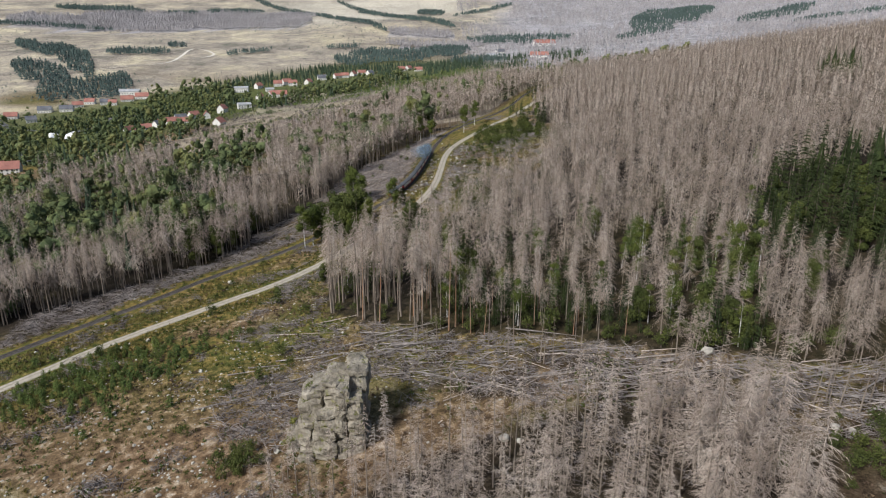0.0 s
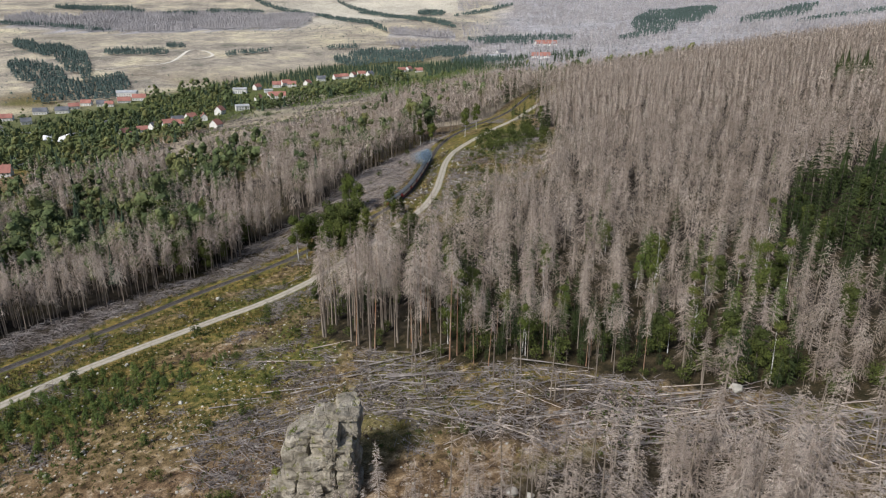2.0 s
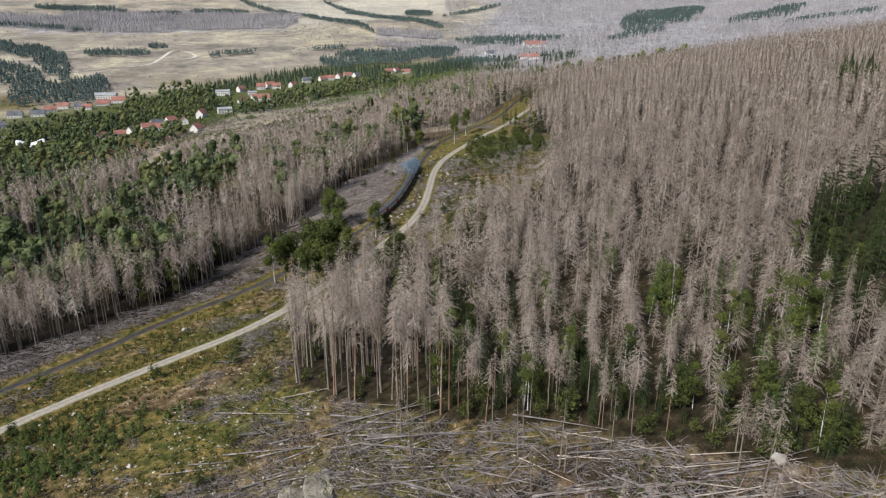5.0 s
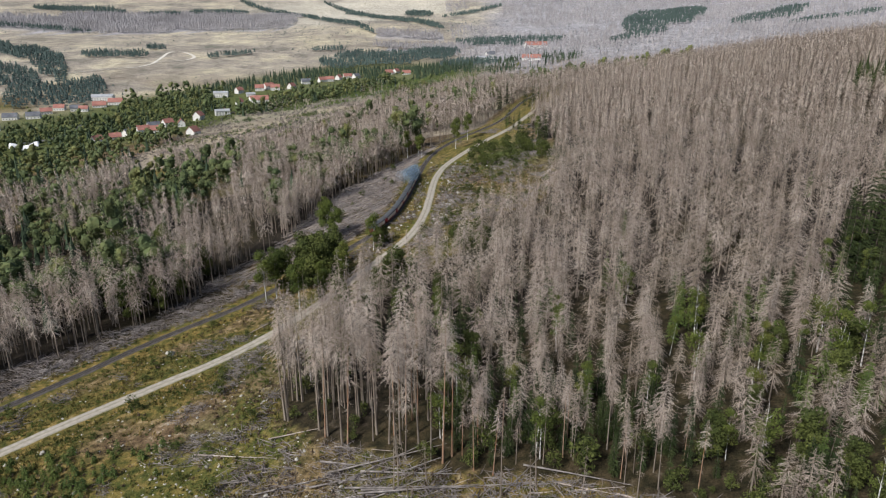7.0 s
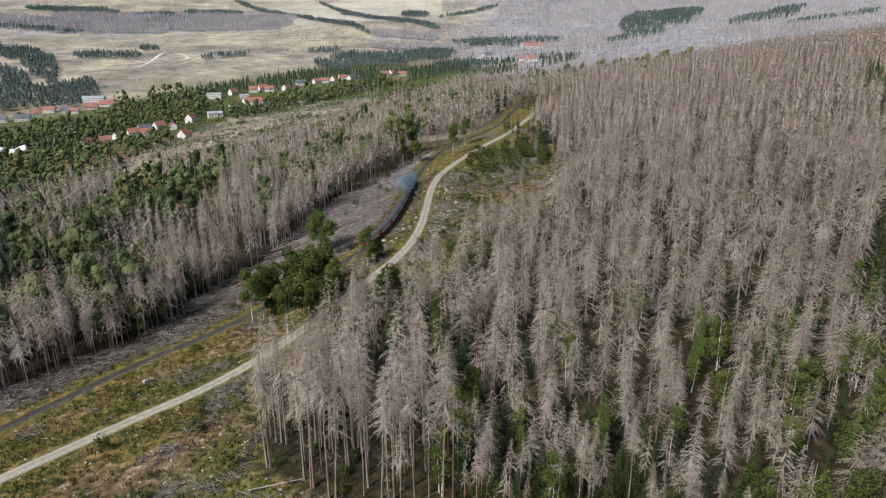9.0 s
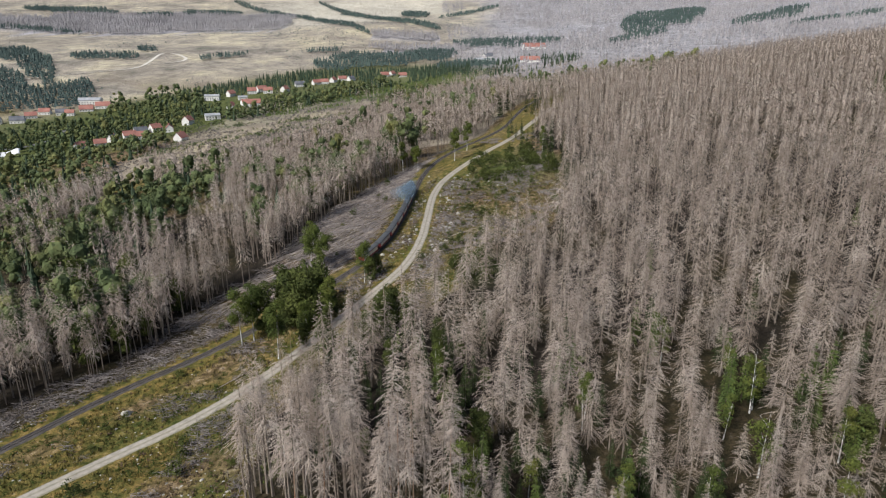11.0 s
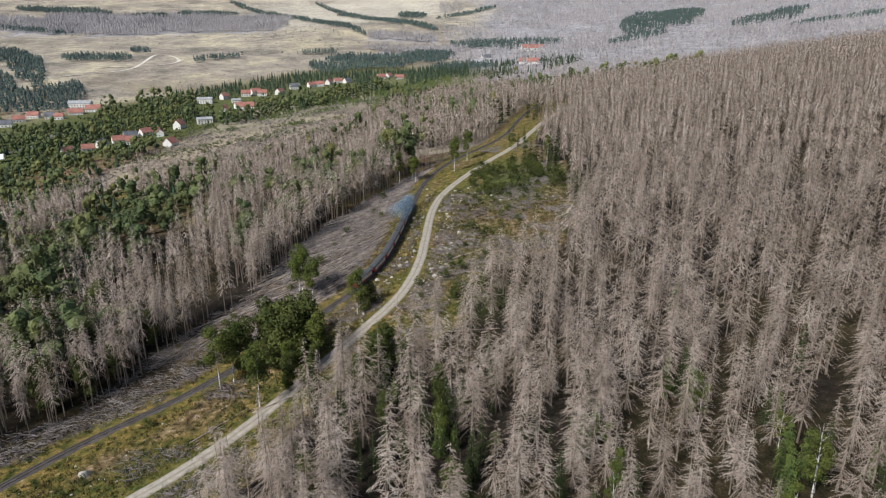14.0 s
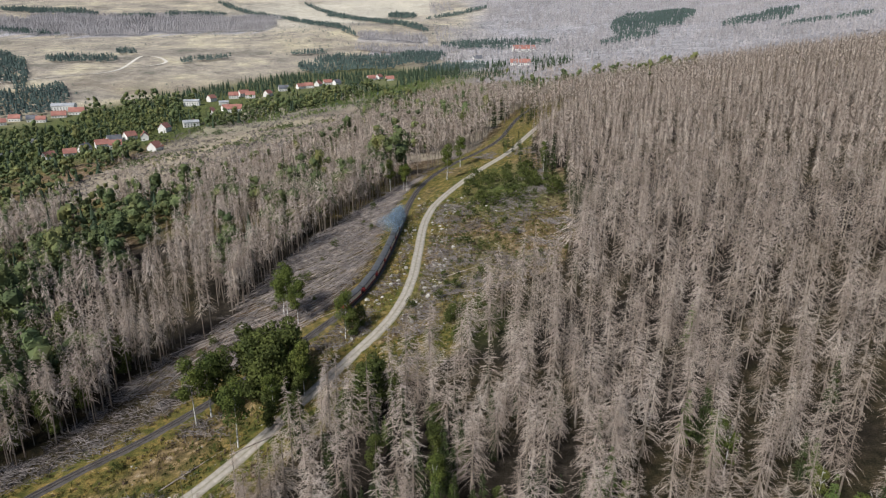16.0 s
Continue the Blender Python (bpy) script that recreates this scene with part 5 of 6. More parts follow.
# ---- rock tower ----
def make_rock():
    """A granite tower: columns of stacked, jointed blocks with rounded, worn edges."""
    gen = np.random.default_rng(17)
    base = thing("rock_tower", pose(-23.6, 109, 107.4) @ Matrix.Diagonal((0.84, 1, 1, 1)), "weathered grey granite tower split into stacked blocks", "rock")
    for row in range(3):
        y = 105.5 + row * 3.3
        x = -33.0 + row * 1.3
        while x < -13.2:
            w = min(gen.uniform(2.6, 5.4), max(-12.2 - x, 1.4))
            mid = x + w / 2
            top = float(np.interp(mid, [-34, -31, -29, -27, -25.5, -20, -18, -14.5, -13], [103, 106, 109.5, 113.5, 119.5, 121, 124.3, 124, 114])) + gen.uniform(-1.0, 0.6) - (4.5 if row == 0 else 1.0 if row == 2 else 0) * gen.uniform(0.4, 1.2)
            z = 99.0
            while z < top - 0.4:
                t = min(gen.uniform(1.3, 3.2) if z < 112 else gen.uniform(2.0, 4.8), top - z + 0.3)
                bm = bmesh.new()
                bmesh.ops.create_cube(bm, size=1.0)
                bmesh.ops.subdivide_edges(bm, edges=bm.edges[:], cuts=4, use_grid_fill=True)
                seed = gen.uniform(0, 90)
                sx, sy = w * gen.uniform(1.04, 1.14), 5.0 * gen.uniform(0.95, 1.2)
                for v in bm.verts:
                    c = v.co.copy()
                    ax, ay, az = abs(c.x) * 2, abs(c.y) * 2, abs(c.z) * 2
                    worn = 1 - 0.06 * (ax * ay) ** 5
                    p = Vector((c.x * sx * worn * (1 - 0.10 * az ** 6 * ax ** 2), c.y * sy * worn * (1 - 0.07 * az ** 6 * ay ** 2), c.z * t * (1 - 0.08 * (ax * ay) ** 3)))
                    q = p * 0.5 + Vector((seed, 0, 0))
                    k = p * 1.7 + Vector((0, seed, 0))
                    v.co = p + noise.noise_vector(q) * 0.45 + noise.noise_vector(k) * 0.3
                ob = part("block", bm, rock_mat, base)
                ob.location = (mid + gen.uniform(-0.5, 0.5) + 22, y + gen.uniform(-0.9, 0.9) - 109, z + t / 2 - 104)
                ob.rotation_euler = (gen.normal(0, 0.04), gen.normal(0, 0.05), gen.normal(0, 0.09))
                z += t * 0.97
            x += w


def make_rock_mat():
    mat, nt, b = shader("lichen_granite", 0.95, 0.1)
    mid, fine = noise_node(nt, 0.35, 6), noise_node(nt, 2.2, 6)
    col = ramp(nt, mid, [(0.30, (0.14, 0.122, 0.094)), (0.5, (0.27, 0.24, 0.19)), (0.7, (0.40, 0.362, 0.295))])
    col = mix(nt, ramp(nt, noise_node(nt, 0.8, 5), [(0.56, (0, 0, 0)), (0.68, (1, 1, 1))]), col, (0.17, 0.17, 0.06))
    col = mix(nt, 0.7, col, ramp(nt, fine, [(0.3, (0.45, 0.45, 0.45)), (0.62, (1, 1, 1))]), "MULTIPLY")
    joints = node(nt, "ShaderNodeTexVoronoi", Scale=0.42)
    joints.feature = "DISTANCE_TO_EDGE"
    bent = mix(nt, 0.25, nt.nodes.new("ShaderNodeNewGeometry").outputs["Position"], node(nt, "ShaderNodeTexNoise", Scale=0.5).outputs["Color"], "ADD")
    nt.links.new(bent, joints.inputs["Vector"])
    deep = ramp(nt, joints.outputs["Distance"], [(0.0, (0, 0, 0)), (0.05, (1, 1, 1))])
    nt.links.new(col, b.inputs["Base Color"])
    bumped(nt, b, mix(nt, 0.25, fine, deep), 1.0, 0.4)
    return mat


rock_mat = make_rock_mat()
make_rock()


def make_rock_bushes():
    gen = np.random.default_rng(51)
    crown = mesh_of("crown", *leaf_arrays(gen, [(0, 0, 0.5, 0.7), (0.6, 0.2, 0.4, 0.6), (-0.4, 0.3, 0.9, 0.5)], 130, 0.2))
    stem = mesh_of("stem", *limbs_arrays(gen, 0.9, 0.04, 0.2, 0.6, 3))
    for x, y, z, s in ((-27.0, 106.5, 116.6, 1.2), (-29.5, 105.5, 112.4, 1.3), (-23.5, 104.0, 113.0, 0.9), (-31.0, 104.5, 108.5, 1.4), (-25.8, 107.5, 119.8, 0.9), (-18.5, 104.2, 111.0, 0.8)):
        bush = thing("bush", pose(-23.6 + 0.84 * (x + 22), y, z + 3.4, 0, 0, gen.uniform(0, 360)) @ Matrix.Scale(s, 4), "small yellow-green bush growing on the rock tower", "bush", "bushes on the rock")
        put("crown", crown, birch_leaf, bush)
        put("stem", stem, dark_bark, bush)


make_rock_bushes()


# ---- loose stones, logs, brushwood, grass ----
def stone_arrays(gen, rough=0.22):
    bm = bmesh.new()
    bmesh.ops.create_icosphere(bm, subdivisions=2, radius=1.0)
    cuts = [(Vector(gen.normal(size=3)).normalized(), gen.uniform(0.5, 0.8)) for _ in range(9)]
    seed = gen.uniform(0, 99)
    for v in bm.verts:
        n = noise.noise(v.co * 1.1 + Vector((seed, 0, 0))) * rough * 2 + noise.noise(v.co * 2.6 + Vector((0, seed, 0))) * rough
        v.co *= 1 + n
        for n, far in cuts:
            v.co -= n * max(0.0, v.co.dot(n) - far)
        v.co.z *= 0.75
    bm.verts.index_update()
    vs, fs = np.array([v.co[:] for v in bm.verts]), np.array([[v.index for v in f.verts] for f in bm.faces])
    bm.free()
    return vs, fs


def small_stone_arrays(gen):
    bm = bmesh.new()
    bmesh.ops.create_icosphere(bm, subdivisions=1, radius=1.0)
    vs, fs = np.array([v.co[:] for v in bm.verts]), np.array([[v.index for v in f.verts] for f in bm.faces])
    bm.free()
    return vs * (1 + gen.uniform(-0.3, 0.25, (len(vs), 1))) * (1, 0.8, 0.55), fs


def open_ground(x, y):
    return (~in_main(x, y)) & (~in_front(x, y)) & (np.abs(near_line(x, y, ROAD)[0]) > 3.2) & (np.abs(near_line(x, y, RAIL)[0]) > 3.4) & (np.hypot(x + 17, y - 109) > 9)


def make_stones():
    gen = np.random.default_rng(31)
    meshes = [mesh_of("boulder", *stone_arrays(gen)) for _ in range(5)]
    spots = [(-82, 226, 1.9), (12, 101, 1.3), (15, 100, 0.9), (59, 122, 1.5), (70, 93, 1.0), (72, 91, 0.8)]
    p = scatter(gen, -130, 60, 85, 430, 4.2)
    x, y = p.T
    dr = near_line(x, y, ROAD)[0]
    chance = 0.05 + 0.9 * ((dr > 3) & (dr < 12) & (y > 285) & (y < 420)) + 0.55 * ((dr < -3) & (dr > -14) & (y > 290) & (y < 380)) + 0.35 * bump(x, y, -70, 125, 32) + 0.3 * bump(x, y, -22, 140, 14)
    p = p[open_ground(x, y) & (x > edge_left(y)) & (gen.random(len(p)) < chance)]
    beside = (p[:, 1] > 285) & (np.abs(near_line(*p.T, ROAD)[0]) < 14)
    spots += [(a, b, gen.uniform(0.35, 1.15)) for a, b in gen.permutation(p[beside])[:110]] + [(a, b, gen.uniform(0.25, 0.8)) for a, b in gen.permutation(p[~beside])[:150]]
    spots = np.array(spots)
    z = height(spots[:, 0], spots[:, 1])
    for k, (x, y, r) in enumerate(spots):
        ob = put("boulder", meshes[k % 5], granite)
        ob.matrix_world = pose(x, y, z[k] + 0.12 * r, gen.normal(0, 9), gen.normal(0, 9), gen.uniform(0, 360)) @ Matrix.Scale(r, 4)
        tagged(ob, "large pale granite boulder on the grass" if r > 1.4 else "pale granite boulder on the cleared slope", "boulder", "boulders on the slope")
    p = scatter(gen, -135, 60, 85, 430, 1.35)
    x, y = p.T
    dr = near_line(x, y, ROAD)[0]
    chance = 0.08 + 0.95 * bump(x, y, -70, 122, 45) * (fbm(x, y, 9, 55) > 0.45) + 0.5 * ((np.abs(dr) < 12) & (y > 285) & (y < 420)) + 0.4 * bump(x, y, -25, 140, 18)
    p = p[open_ground(x, y) & (x > edge_left(y)) & (gen.random(len(p)) < chance)]
    stuff("rubble", planted(gen, [small_stone_arrays(gen) for _ in range(5)], p, 0.10 + 0.38 * gen.random(len(p)) ** 2), granite, "pale granite rubble strewn over the cleared slope", "stones")


make_stones()


def log_mesh(gen, length, r):
    pieces = []
    bend = gen.uniform(-0.25, 0.25)
    n, sides = 5, 6
    a = np.arange(sides) * 2 * np.pi / sides
    zs = np.linspace(0, length, n)
    rings = np.concatenate([np.c_[np.full(sides, z - length / 2), np.cos(a) * (rr := r * (1 - 0.75 * z / length)) + bend * np.sin(np.pi * z / length), np.sin(a) * rr] for z in zs])
    k = np.arange(n * sides).reshape(n, sides)
    q = np.stack([k[:-1], np.roll(k, -1, 1)[:-1], np.roll(k, -1, 1)[1:], k[1:]], -1).reshape(-1, 4)
    f = np.concatenate([q[:, [0, 1, 2]], q[:, [0, 2, 3]], [[0, j + 1, j] for j in range(1, sides - 1)]])
    pieces.append((rings, f))
    for _ in range(9):
        u = gen.uniform(0.3, 0.95)
        p = np.array([(u - 0.5) * length, bend * np.sin(np.pi * u), r * 0.3])
        b = gen.uniform(0.4, 1.5)
        w = gen.uniform(0, 6.28)
        tip = p + np.array([b * 0.6, b * np.cos(w), abs(b * np.sin(w)) * 0.8])
        pieces.append((np.array([p + (0.05, 0, 0), p - (0.05, 0, 0), p + (0, 0, 0.06), tip]), np.array([[0, 1, 3], [1, 2, 3], [2, 0, 3]])))
    return mesh_of("log", *join(pieces))


def make_logs():
    gen = np.random.default_rng(37)
    meshes = [log_mesh(gen, l, r) for l, r in ((19, 0.19), (15, 0.16), (11, 0.19), (22, 0.18), (8, 0.16))]
    pale = [me.copy() for me in meshes]
    for me in pale:
        me.materials.append(pale_log)
    rows = []
    # windthrow in front of the forest: trunks lie across the view
    for _ in range(85):
        x = gen.uniform(-20, 96)
        y = float(front_edge(np.array([x]))[0]) - gen.uniform(-1, 24)
        rows.append((x, y, gen.normal(-6, 15), gen.uniform(0.0, 0.7), "grey fallen spruce trunk in the windthrow"))
    for _ in range(18):
        rows.append((gen.uniform(-52, -22), gen.uniform(128, 150), gen.normal(5, 14), gen.uniform(0, 0.4), "grey fallen spruce trunk on the cleared slope"))
    # felled trunks laid side by side below the railway
    for _ in range(125):
        y = gen.uniform(288, 440)
        lo, hi = float(edge_left(np.array([y]))[0]) + 2, float(np.interp(y, RAIL[:, 1], RAIL[:, 0])) - 9
        rows.append((gen.uniform(lo, hi), y, gen.normal(44, 7), gen.uniform(0, 0.3), "grey felled spruce trunk beside the railway"))
    for x, y, a in ((-55, 239, 42), (-37, 247, 30), (12, 262, -10), (20, 283, -5), (14, 305, 5), (18, 300, -15), (12, 296, 0), (14, 322, 20), (-42, 160, -22), (-30, 163, 0)):
        rows.append((x, y, a, 0.2, "bleached fallen trunk on the grass"))
    rows = rows[:300]
    rows = [r for r in rows if abs(near_line([r[0]], [r[1]], RAIL)[0][0]) > 7 and np.hypot(r[0] + 17, r[1] - 109) > 16]
    for k, (x, y, a, lift, label) in enumerate(rows):
        half = 6.0
        ca, sa = math.cos(radians(a)), math.sin(radians(a))
        ends = height(np.array([x - ca * half, x + ca * half, x]), np.array([y - sa * half, y + sa * half, y]))
        pick = gen.integers(0, 5)
        ob = put("fallen_log", pale[pick] if "railway" in label or "bleached" in label else meshes[pick], log_wood)
        ob.matrix_world = pose(x, y, max(float(ends.mean()), float(ends[2])) + 0.12 + lift, 0, 0, a) @ pose(0, 0, 0, gen.uniform(0, 360), -math.degrees(math.atan2(ends[1] - ends[0], 2 * half)), 0)
        tagged(ob, label, "log", "fallen trunks")
    # thin felled stems in swathes below the railway, and among the windthrow
    n = 1250
    y = gen.uniform(284, 470, n)
    lo, hi = edge_left(y) - 1, np.interp(y, RAIL[:, 1], RAIL[:, 0]) - 7
    x = lo + gen.random(n) * np.maximum(hi - lo, 0.1)
    a = radians(44) + gen.normal(0, 0.13, n) + (fbm(x, y, 30, 19) - 0.5) * 0.8
    x = np.r_[x, gen.uniform(-22, 98, 90)]
    y = np.r_[y, front_edge(x[n:]) - gen.uniform(-2, 26, 90)]
    a = np.r_[a, gen.normal(-0.1, 0.5, 90)]
    long_ = gen.uniform(3, 9, len(x))
    p, q = np.c_[x - np.cos(a) * long_, y - np.sin(a) * long_], np.c_[x + np.cos(a) * long_, y + np.sin(a) * long_]
    p, q = np.c_[p, height(*p.T) + 0.25], np.c_[q, height(*q.T) + gen.uniform(0.2, 0.6, len(x))]
    s = np.c_[-np.sin(a), np.cos(a), 0 * a] * gen.uniform(0.07, 0.17, (len(x), 1))
    up = np.array((0, 0, 0.2))
    verts = np.stack([p + s, p - s, p + up, q + s * 0.4, q - s * 0.4, q + up * 0.4], 1).reshape(-1, 3)
    f = np.array([[0, 3, 5], [0, 5, 2], [2, 5, 4], [2, 4, 1], [0, 2, 1], [3, 4, 5]])
    keep = np.abs(near_line(x, y, RAIL)[0]) > 6
    faces = (f[None] + (np.arange(len(x)) * 6)[:, None, None])[keep].reshape(-1, 3)
    stuff("felled_stems", (verts, faces), pale_log, "thin grey felled stems lying in swathes", "logs")


make_logs()


def stick_arrays(gen, count, length, r):
    v, f = [], []
    for k in range(count):
        a, up = gen.uniform(0, 6.28), gen.uniform(0.0, 0.7)
        L = length * gen.uniform(0.5, 1.2)
        p = np.array([gen.normal(0, 1.0), gen.normal(0, 1.0), gen.uniform(0, 0.5)])
        q = p + np.array([np.cos(a), np.sin(a), up * 0.5]) * L
        s = np.array([-np.sin(a), np.cos(a), 0]) * r
        v += [p + s, p - s, p + (0, 0, r * 1.6), q]
        f += [(4 * k, 4 * k + 1, 4 * k + 3), (4 * k + 1, 4 * k + 2, 4 * k + 3), (4 * k + 2, 4 * k, 4 * k + 3)]
    return np.array(v), np.array(f)


def make_brush():
    gen = np.random.default_rng(41)
    heaps = [stick_arrays(gen, 22, 2.6, 0.075) for _ in range(6)]
    p = scatter(gen, -150, 100, 85, 520, 2.5)
    x, y = p.T
    rail = near_line(x, y, RAIL)[0]
    slash = (rail < -6) & (x > edge_left(y) - 4) & (y > 170)
    wind = (y < front_edge(x) + 3) & (y > front_edge(x) - 26) & (x > -22) & (x < 100)
    near_rock = (bump(x, y, -38, 128, 14) > 0.3) | (bump(x, y, -55, 197, 5) + bump(x, y, -61, 184, 4) + bump(x, y, -84, 254, 9) > 0.35)
    patches = (fbm(x, y, 16, 81) > np.where(y > 250, 0.54, 0.62)) & (np.abs(near_line(x, y, ROAD)[0]) > 4) & (rail > 5)
    rubbly = (near_line(x, y, ROAD)[0] > 4) & (y > 283) & (y < 380)
    chance = np.where(slash, 0.8, 0) + np.where(rubbly, 0.5 * step(0.4, 0.6, fbm(x, y, 14, 82)), 0) + np.where(wind, 0.85, 0) + np.where(near_rock, 0.9, 0) + np.where(patches, 0.7, 0)
    p = p[(gen.random(len(p)) < chance) & open_ground(x, y) | in_front(x, y) & (gen.random(len(p)) < 0.35)]
    stuff("brushwood", planted(gen, heaps, p, gen.uniform(0.6, 1.3, len(p))), brush_wood, "grey brushwood and broken branches on the ground", "brushwood")
    # dead stems still standing at the edge below the railway and in the windthrow
    snag = [trunk_arrays(h, 0.13, 5, 3) for h in (13, 9, 16)]
    q = np.array([(gen.uniform(-20, 60), 0) for _ in range(16)] + [(gen.uniform(66, 90), 0) for _ in range(16)])
    q[:, 1] = front_edge(q[:, 0]) - gen.uniform(2, 20, len(q))
    for k, (x, y) in enumerate(q):
        ob = put("snag", mesh_of("snag", *join([snag[k % 3], spruce_arrays(gen, (13, 9, 16)[k % 3], 0.5, 0.8, 7, 4, 2, 0.4)])), dead_bark)
        ob.matrix_world = pose(x, y, float(height(np.array([x]), np.array([y]))[0]), gen.normal(0, 3), gen.normal(0, 3), gen.uniform(0, 360))
        tagged(ob, "thin dead stem standing in the windthrow", "dead tree", "snags")


make_brush()


def make_tufts():
    gen = np.random.default_rng(43)
    blades = []
    for _ in range(4):
        a = gen.uniform(0, 6.28, 6)
        c = gen.normal(0, 0.22, (6, 2))
        s = np.stack([-np.sin(a), np.cos(a)], -1) * 0.10
        tip = c + np.stack([np.cos(a), np.sin(a)], -1) * gen.uniform(0.1, 0.4, (6, 1))
        v = np.stack([np.c_[c + s, np.zeros(6)], np.c_[c - s, np.zeros(6)], np.c_[tip, gen.uniform(0.35, 0.8, 6)]], 1).reshape(-1, 3)
        blades.append((v, np.arange(18).reshape(-1, 3)))
    p = scatter(gen, -140, 60, 100, 420, 1.25)
    x, y = p.T
    band = np.exp(-(near_line(x, y, ROAD)[0] / 18) ** 2)
    chance = 0.15 + 0.55 * band + 0.5 * step(0.46, 0.6, fbm(x, y, 38, 6)) * (y > 125)
    p = p[open_ground(x, y) & (x > edge_left(y)) & (near_line(x, y, RAIL)[0] > -7) & (gen.random(len(p)) < chance)]
    stuff("grass_tufts", planted(gen, blades, p, gen.uniform(0.7, 1.5, len(p)), 0.03), grass_blade, "yellowing tufts of grass and heath", "grass")
    # low shrubs: heather, bilberry and brambles on the cleared slope
    clump = [leaf_arrays(gen, [(0, 0, 0.25, 0.45), (0.3, 0.2, 0.2, 0.35), (-0.2, 0.3, 0.3, 0.3)], 11, 0.26) for _ in range(4)]
    p = scatter(gen, -140, 90, 70, 420, 1.55)
    x, y = p.T
    p = p[open_ground(x, y) & (x > edge_left(y)) & (near_line(x, y, RAIL)[0] > -7) & (gen.random(len(p)) < 0.35 + 0.6 * step(0.42, 0.62, fbm(x, y, 17, 66)))]
    pick = fbm(p[:, 0], p[:, 1], 22, 68) + gen.normal(0, 0.08, len(p))
    for name, mask, mat, words in (("green_shrubs", pick > 0.52, shrub_green, "low green shrubs on the cleared slope"), ("heather_shrubs", pick <= 0.52, shrub_brown, "reddish brown heather on the cleared slope")):
        stuff(name, planted(gen, clump, p[mask], gen.uniform(0.5, 1.5, mask.sum())), mat, words, "shrubs")


make_tufts()


# ---- train ----
coach_red = plain("coach_red", [(0.3, (0.22, 0.026, 0.03)), (0.7, (0.30, 0.045, 0.045))], 0.8, rough=0.5, spec=0.4)
coach_cream = plain("coach_cream", [(0.3, (0.68, 0.62, 0.50)), (0.7, (0.80, 0.75, 0.64))], 0.8, rough=0.5, spec=0.4)
coach_roof = plain("coach_roof", [(0.3, (0.05, 0.052, 0.055)), (0.7, (0.10, 0.102, 0.105))], 0.5, rough=0.6)
black_iron = plain("black_iron", [(0.3, (0.015, 0.015, 0.016)), (0.7, (0.045, 0.045, 0.045))], 1.0, rough=0.5, spec=0.4)
wheel_red = plain("wheel_red", [(0.3, (0.25, 0.03, 0.02)), (0.7, (0.35, 0.05, 0.04))], 1.0, rough=0.5)


def wheels(parent, xs, r, material):
    first = None
    for x in xs:
        for sy in (-0.55, 0.55):
            if first is None:
                bm = bmesh.new()
                tube(bm, (0, -0.06, 0), (0, 0.06, 0), r, r, 12)
                first = part("wheel", bm, material, parent)
                ob = first
            else:
                ob = put("wheel", first.data, None, parent)
            ob.location = (x, sy, r + 0.05)


def make_coach():
    coach = thing("railway_coach", Matrix(), "dark red narrow-gauge coach with cream windows and grey roof", "train coach", "coaches of the train")
    L, W = 11.4, 2.5
    bm = bmesh.new()
    box(bm, 0, 0, 1.95, L - 1.2, W, 2.1, 0.06)
    part("body", bm, coach_red, coach)
    bm = bmesh.new()
    n = 9
    for k in range(n):
        a = math.pi * k / (n - 1)
        for sx in (-L / 2, L / 2):
            bm.verts.new((sx, math.cos(a) * (W / 2 + 0.1), 3.0 + math.sin(a) * 0.55))
    bm.verts.ensure_lookup_table()
    for k in range(n - 1):
        bm.faces.new((bm.verts[2 * k], bm.verts[2 * k + 1], bm.verts[2 * k + 3], bm.verts[2 * k + 2]))
    bm.faces.new([bm.verts[2 * k] for k in range(n)][::-1])
    bm.faces.new([bm.verts[2 * k + 1] for k in range(n)])
    bm.faces.new([bm.verts[j] for j in (0, 2 * n - 2, 2 * n - 1, 1)])
    bmesh.ops.recalc_face_normals(bm, faces=bm.faces)
    part("roof", bm, coach_roof, coach, "curved dark grey roof")
    bm = bmesh.new()
    box(bm, 0, 0, 0.85, L, 2.2, 0.22)
    part("frame", bm, black_iron, coach)
    pane = None
    for sy in (-1, 1):
        for k in range(7):
            if pane is None:
                bm = bmesh.new()
                box(bm, 0, 0, 0, 1.14, 0.08, 1.3, 0.02)
                pane = part("window", bm, coach_cream, coach, "cream window frame")
                ob = pane
            else:
                ob = put("window", pane.data, None, coach)
            ob.location = ((k - 3) * 1.36, sy * (W / 2 + 0.01), 2.2)
    for sx in (-L / 2 + 0.1, L / 2 - 0.1):
        bm = bmesh.new()
        for y in (-1.1, -0.55, 0.55, 1.1):
            tube(bm, (sx, y, 0.95), (sx, y, 1.95), 0.03, 0.03, 5)
        box(bm, sx, 0, 1.95, 0.06, 2.3, 0.06)
        part("platform_rail", bm, black_iron, coach)
    wheels(coach, (-3.9, -2.6, 2.6, 3.9), 0.38, black_iron)
    return coach


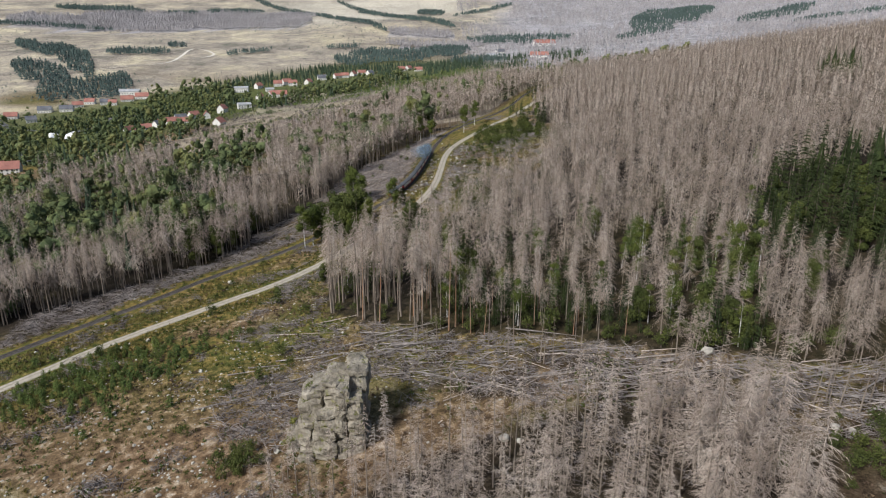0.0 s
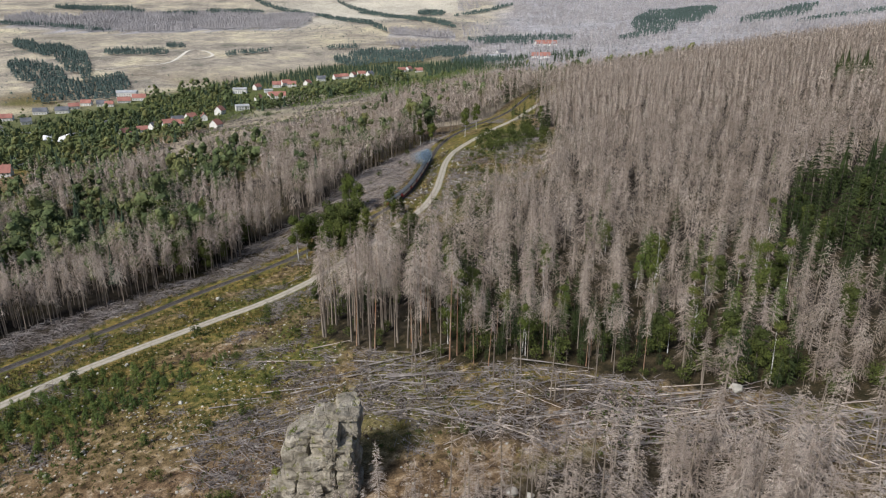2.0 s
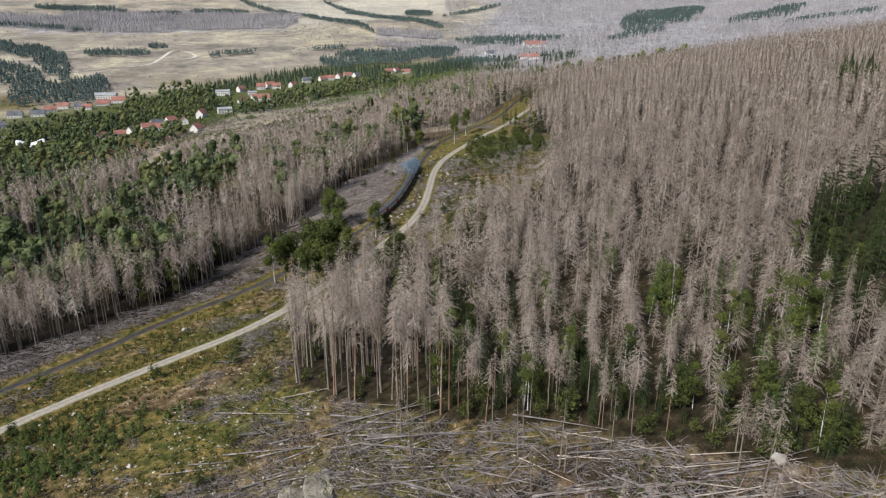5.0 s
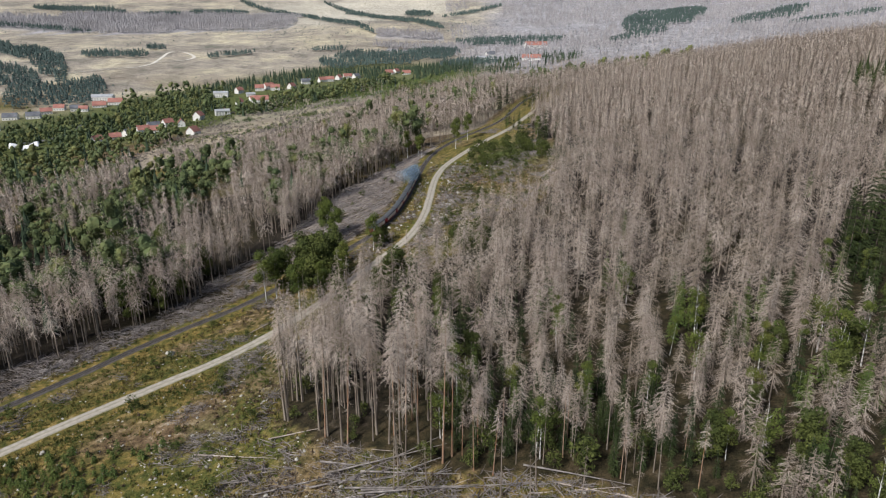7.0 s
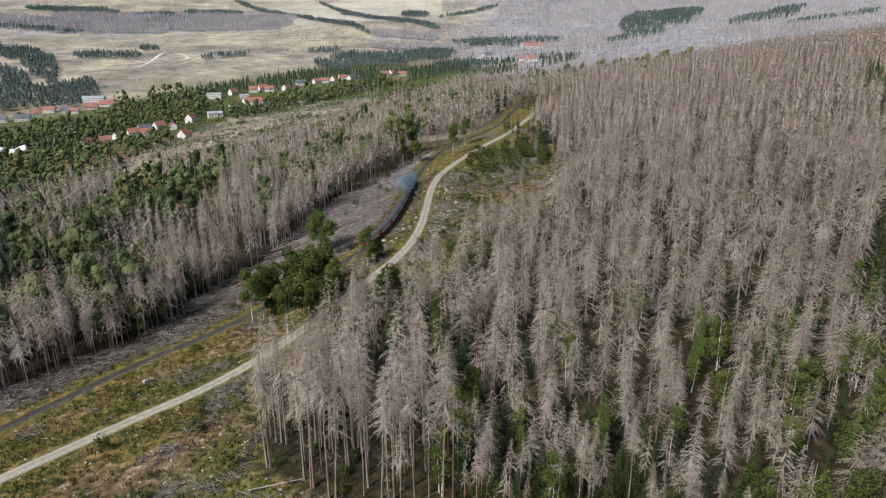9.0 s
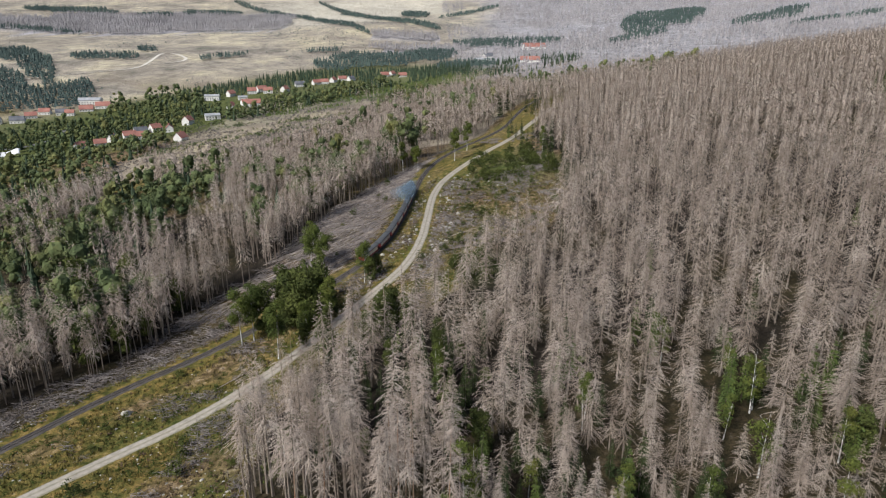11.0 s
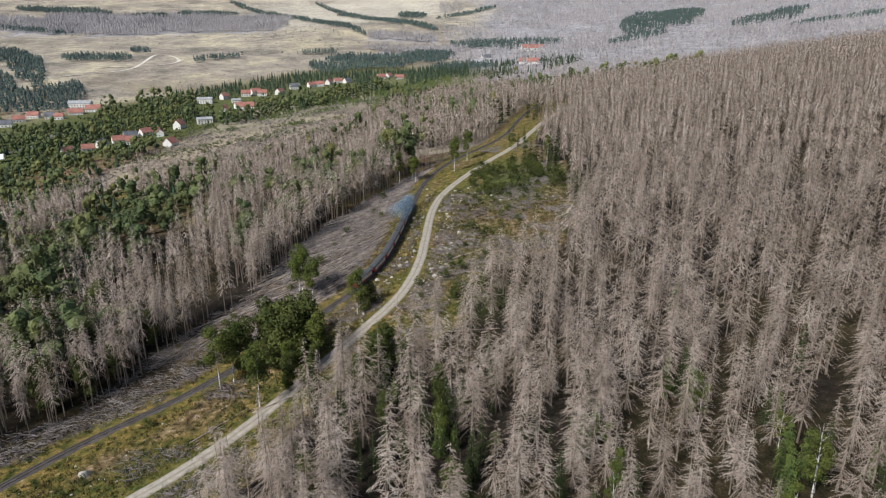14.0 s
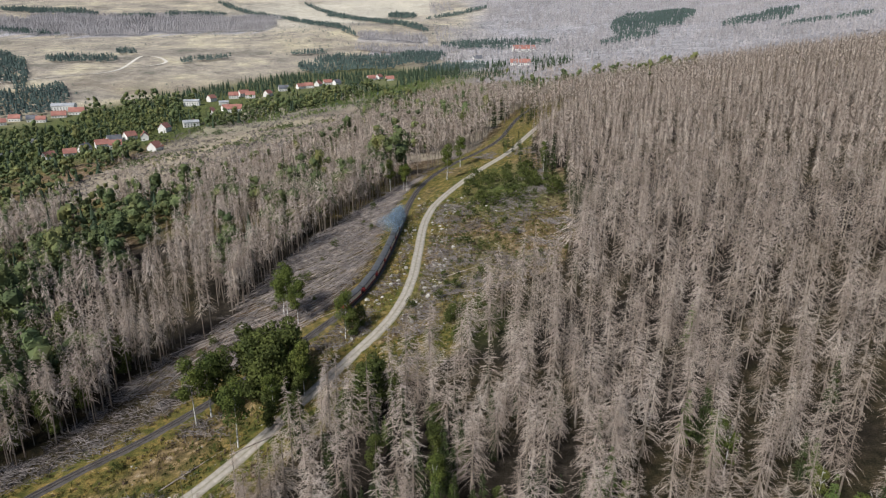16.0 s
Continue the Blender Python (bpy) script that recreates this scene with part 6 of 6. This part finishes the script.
def make_engine():
    e = thing("steam_locomotive", Matrix(), "black narrow-gauge tank locomotive with red wheels", "locomotive")
    bm = bmesh.new()
    tube(bm, (-1.6, 0, 2.15), (5.2, 0, 2.15), 0.82, 0.82, 16)
    part("boiler", bm, black_iron, e)
    bm = bmesh.new()
    box(bm, 0.4, 0, 0.95, 11.0, 2.2, 0.25)
    part("frame", bm, black_iron, e)
    for sy in (-1.0, 1.0):
        bm = bmesh.new()
        box(bm, 1.2, sy, 1.75, 4.6, 0.55, 1.2, 0.05)
        part("side_tank", bm, black_iron, e)
    bm = bmesh.new()
    box(bm, -2.9, 0, 2.2, 2.4, 2.5, 2.3, 0.08)
    box(bm, -2.9, 0, 3.45, 2.7, 2.6, 0.2, 0.08)
    part("cab", bm, black_iron, e)
    bm = bmesh.new()
    box(bm, -4.6, 0, 1.85, 1.2, 2.3, 1.5, 0.05)
    part("coal_bunker", bm, black_iron, e)
    bm = bmesh.new()
    tube(bm, (4.6, 0, 2.8), (4.6, 0, 3.7), 0.26, 0.34, 12)
    part("chimney", bm, black_iron, e)
    for x in (1.0, 2.6):
        bm = bmesh.new()
        tube(bm, (x, 0, 2.8), (x, 0, 3.3), 0.42, 0.3, 12)
        part("dome", bm, black_iron, e)
    wheels(e, (-3.9, -2.2, -0.9, 0.4, 1.7, 3.0, 4.6), 0.48, wheel_red)
    return e


def make_train():
    s = np.r_[0, np.cumsum(np.hypot(*np.diff(RAIL, axis=0).T))]
    rear = s[np.argmin(np.hypot(RAIL[:, 0] + 26, RAIL[:, 1] - 306))]
    coach = make_coach()
    for k in range(8):
        mid = rear + 5.9 + k * 12.0
        a, b = ([float(np.interp(mid + o, s, c)) for c in (RAIL[:, 0], RAIL[:, 1], RAIL_Z)] for o in (-4, 4))
        turn = math.degrees(math.atan2(b[1] - a[1], b[0] - a[0]))
        m = pose((a[0] + b[0]) / 2, (a[1] + b[1]) / 2, (a[2] + b[2]) / 2 + 0.42, 0, -math.degrees(math.atan2(b[2] - a[2], 8)), turn)
        ob = make_engine() if k == 7 else coach if k == 0 else copy_thing(coach, Matrix())
        ob.matrix_basis = m
    # thin smoke that drifts back over the first coaches
    mat, nt, shade = shader("smoke", 1.0, 0.0)
    shade.inputs["Base Color"].default_value = (0.20, 0.27, 0.34, 1)
    clear, both = nt.nodes.new("ShaderNodeBsdfTransparent"), nt.nodes.new("ShaderNodeMixShader")
    both.inputs[0].default_value = 0.13
    nt.links.new(clear.outputs[0], both.inputs[1])
    nt.links.new(shade.outputs[0], both.inputs[2])
    nt.links.new(both.outputs[0], nt.nodes["Material Output"].inputs["Surface"])
    gen = np.random.default_rng(61)
    puffs = []
    for k in range(11):
        at = rear + 95 - 3.6 * k
        v, f = stone_arrays(gen, 0.12)
        puffs.append((v * (2.2 + 0.3 * k) * (1, 1, 1.2) + [float(np.interp(at, s, col)) for col in (RAIL[:, 0], RAIL[:, 1], RAIL_Z)] + np.array((gen.normal(-0.6, 0.9), gen.normal(0, 0.9), 5.0 + 0.35 * k)), f))
    ob = stuff("smoke", join(puffs), mat, "thin blue-grey smoke drifting back from the locomotive", "smoke")
    ob.data.polygons.foreach_set("use_smooth", np.ones(len(ob.data.polygons), bool))


make_train()
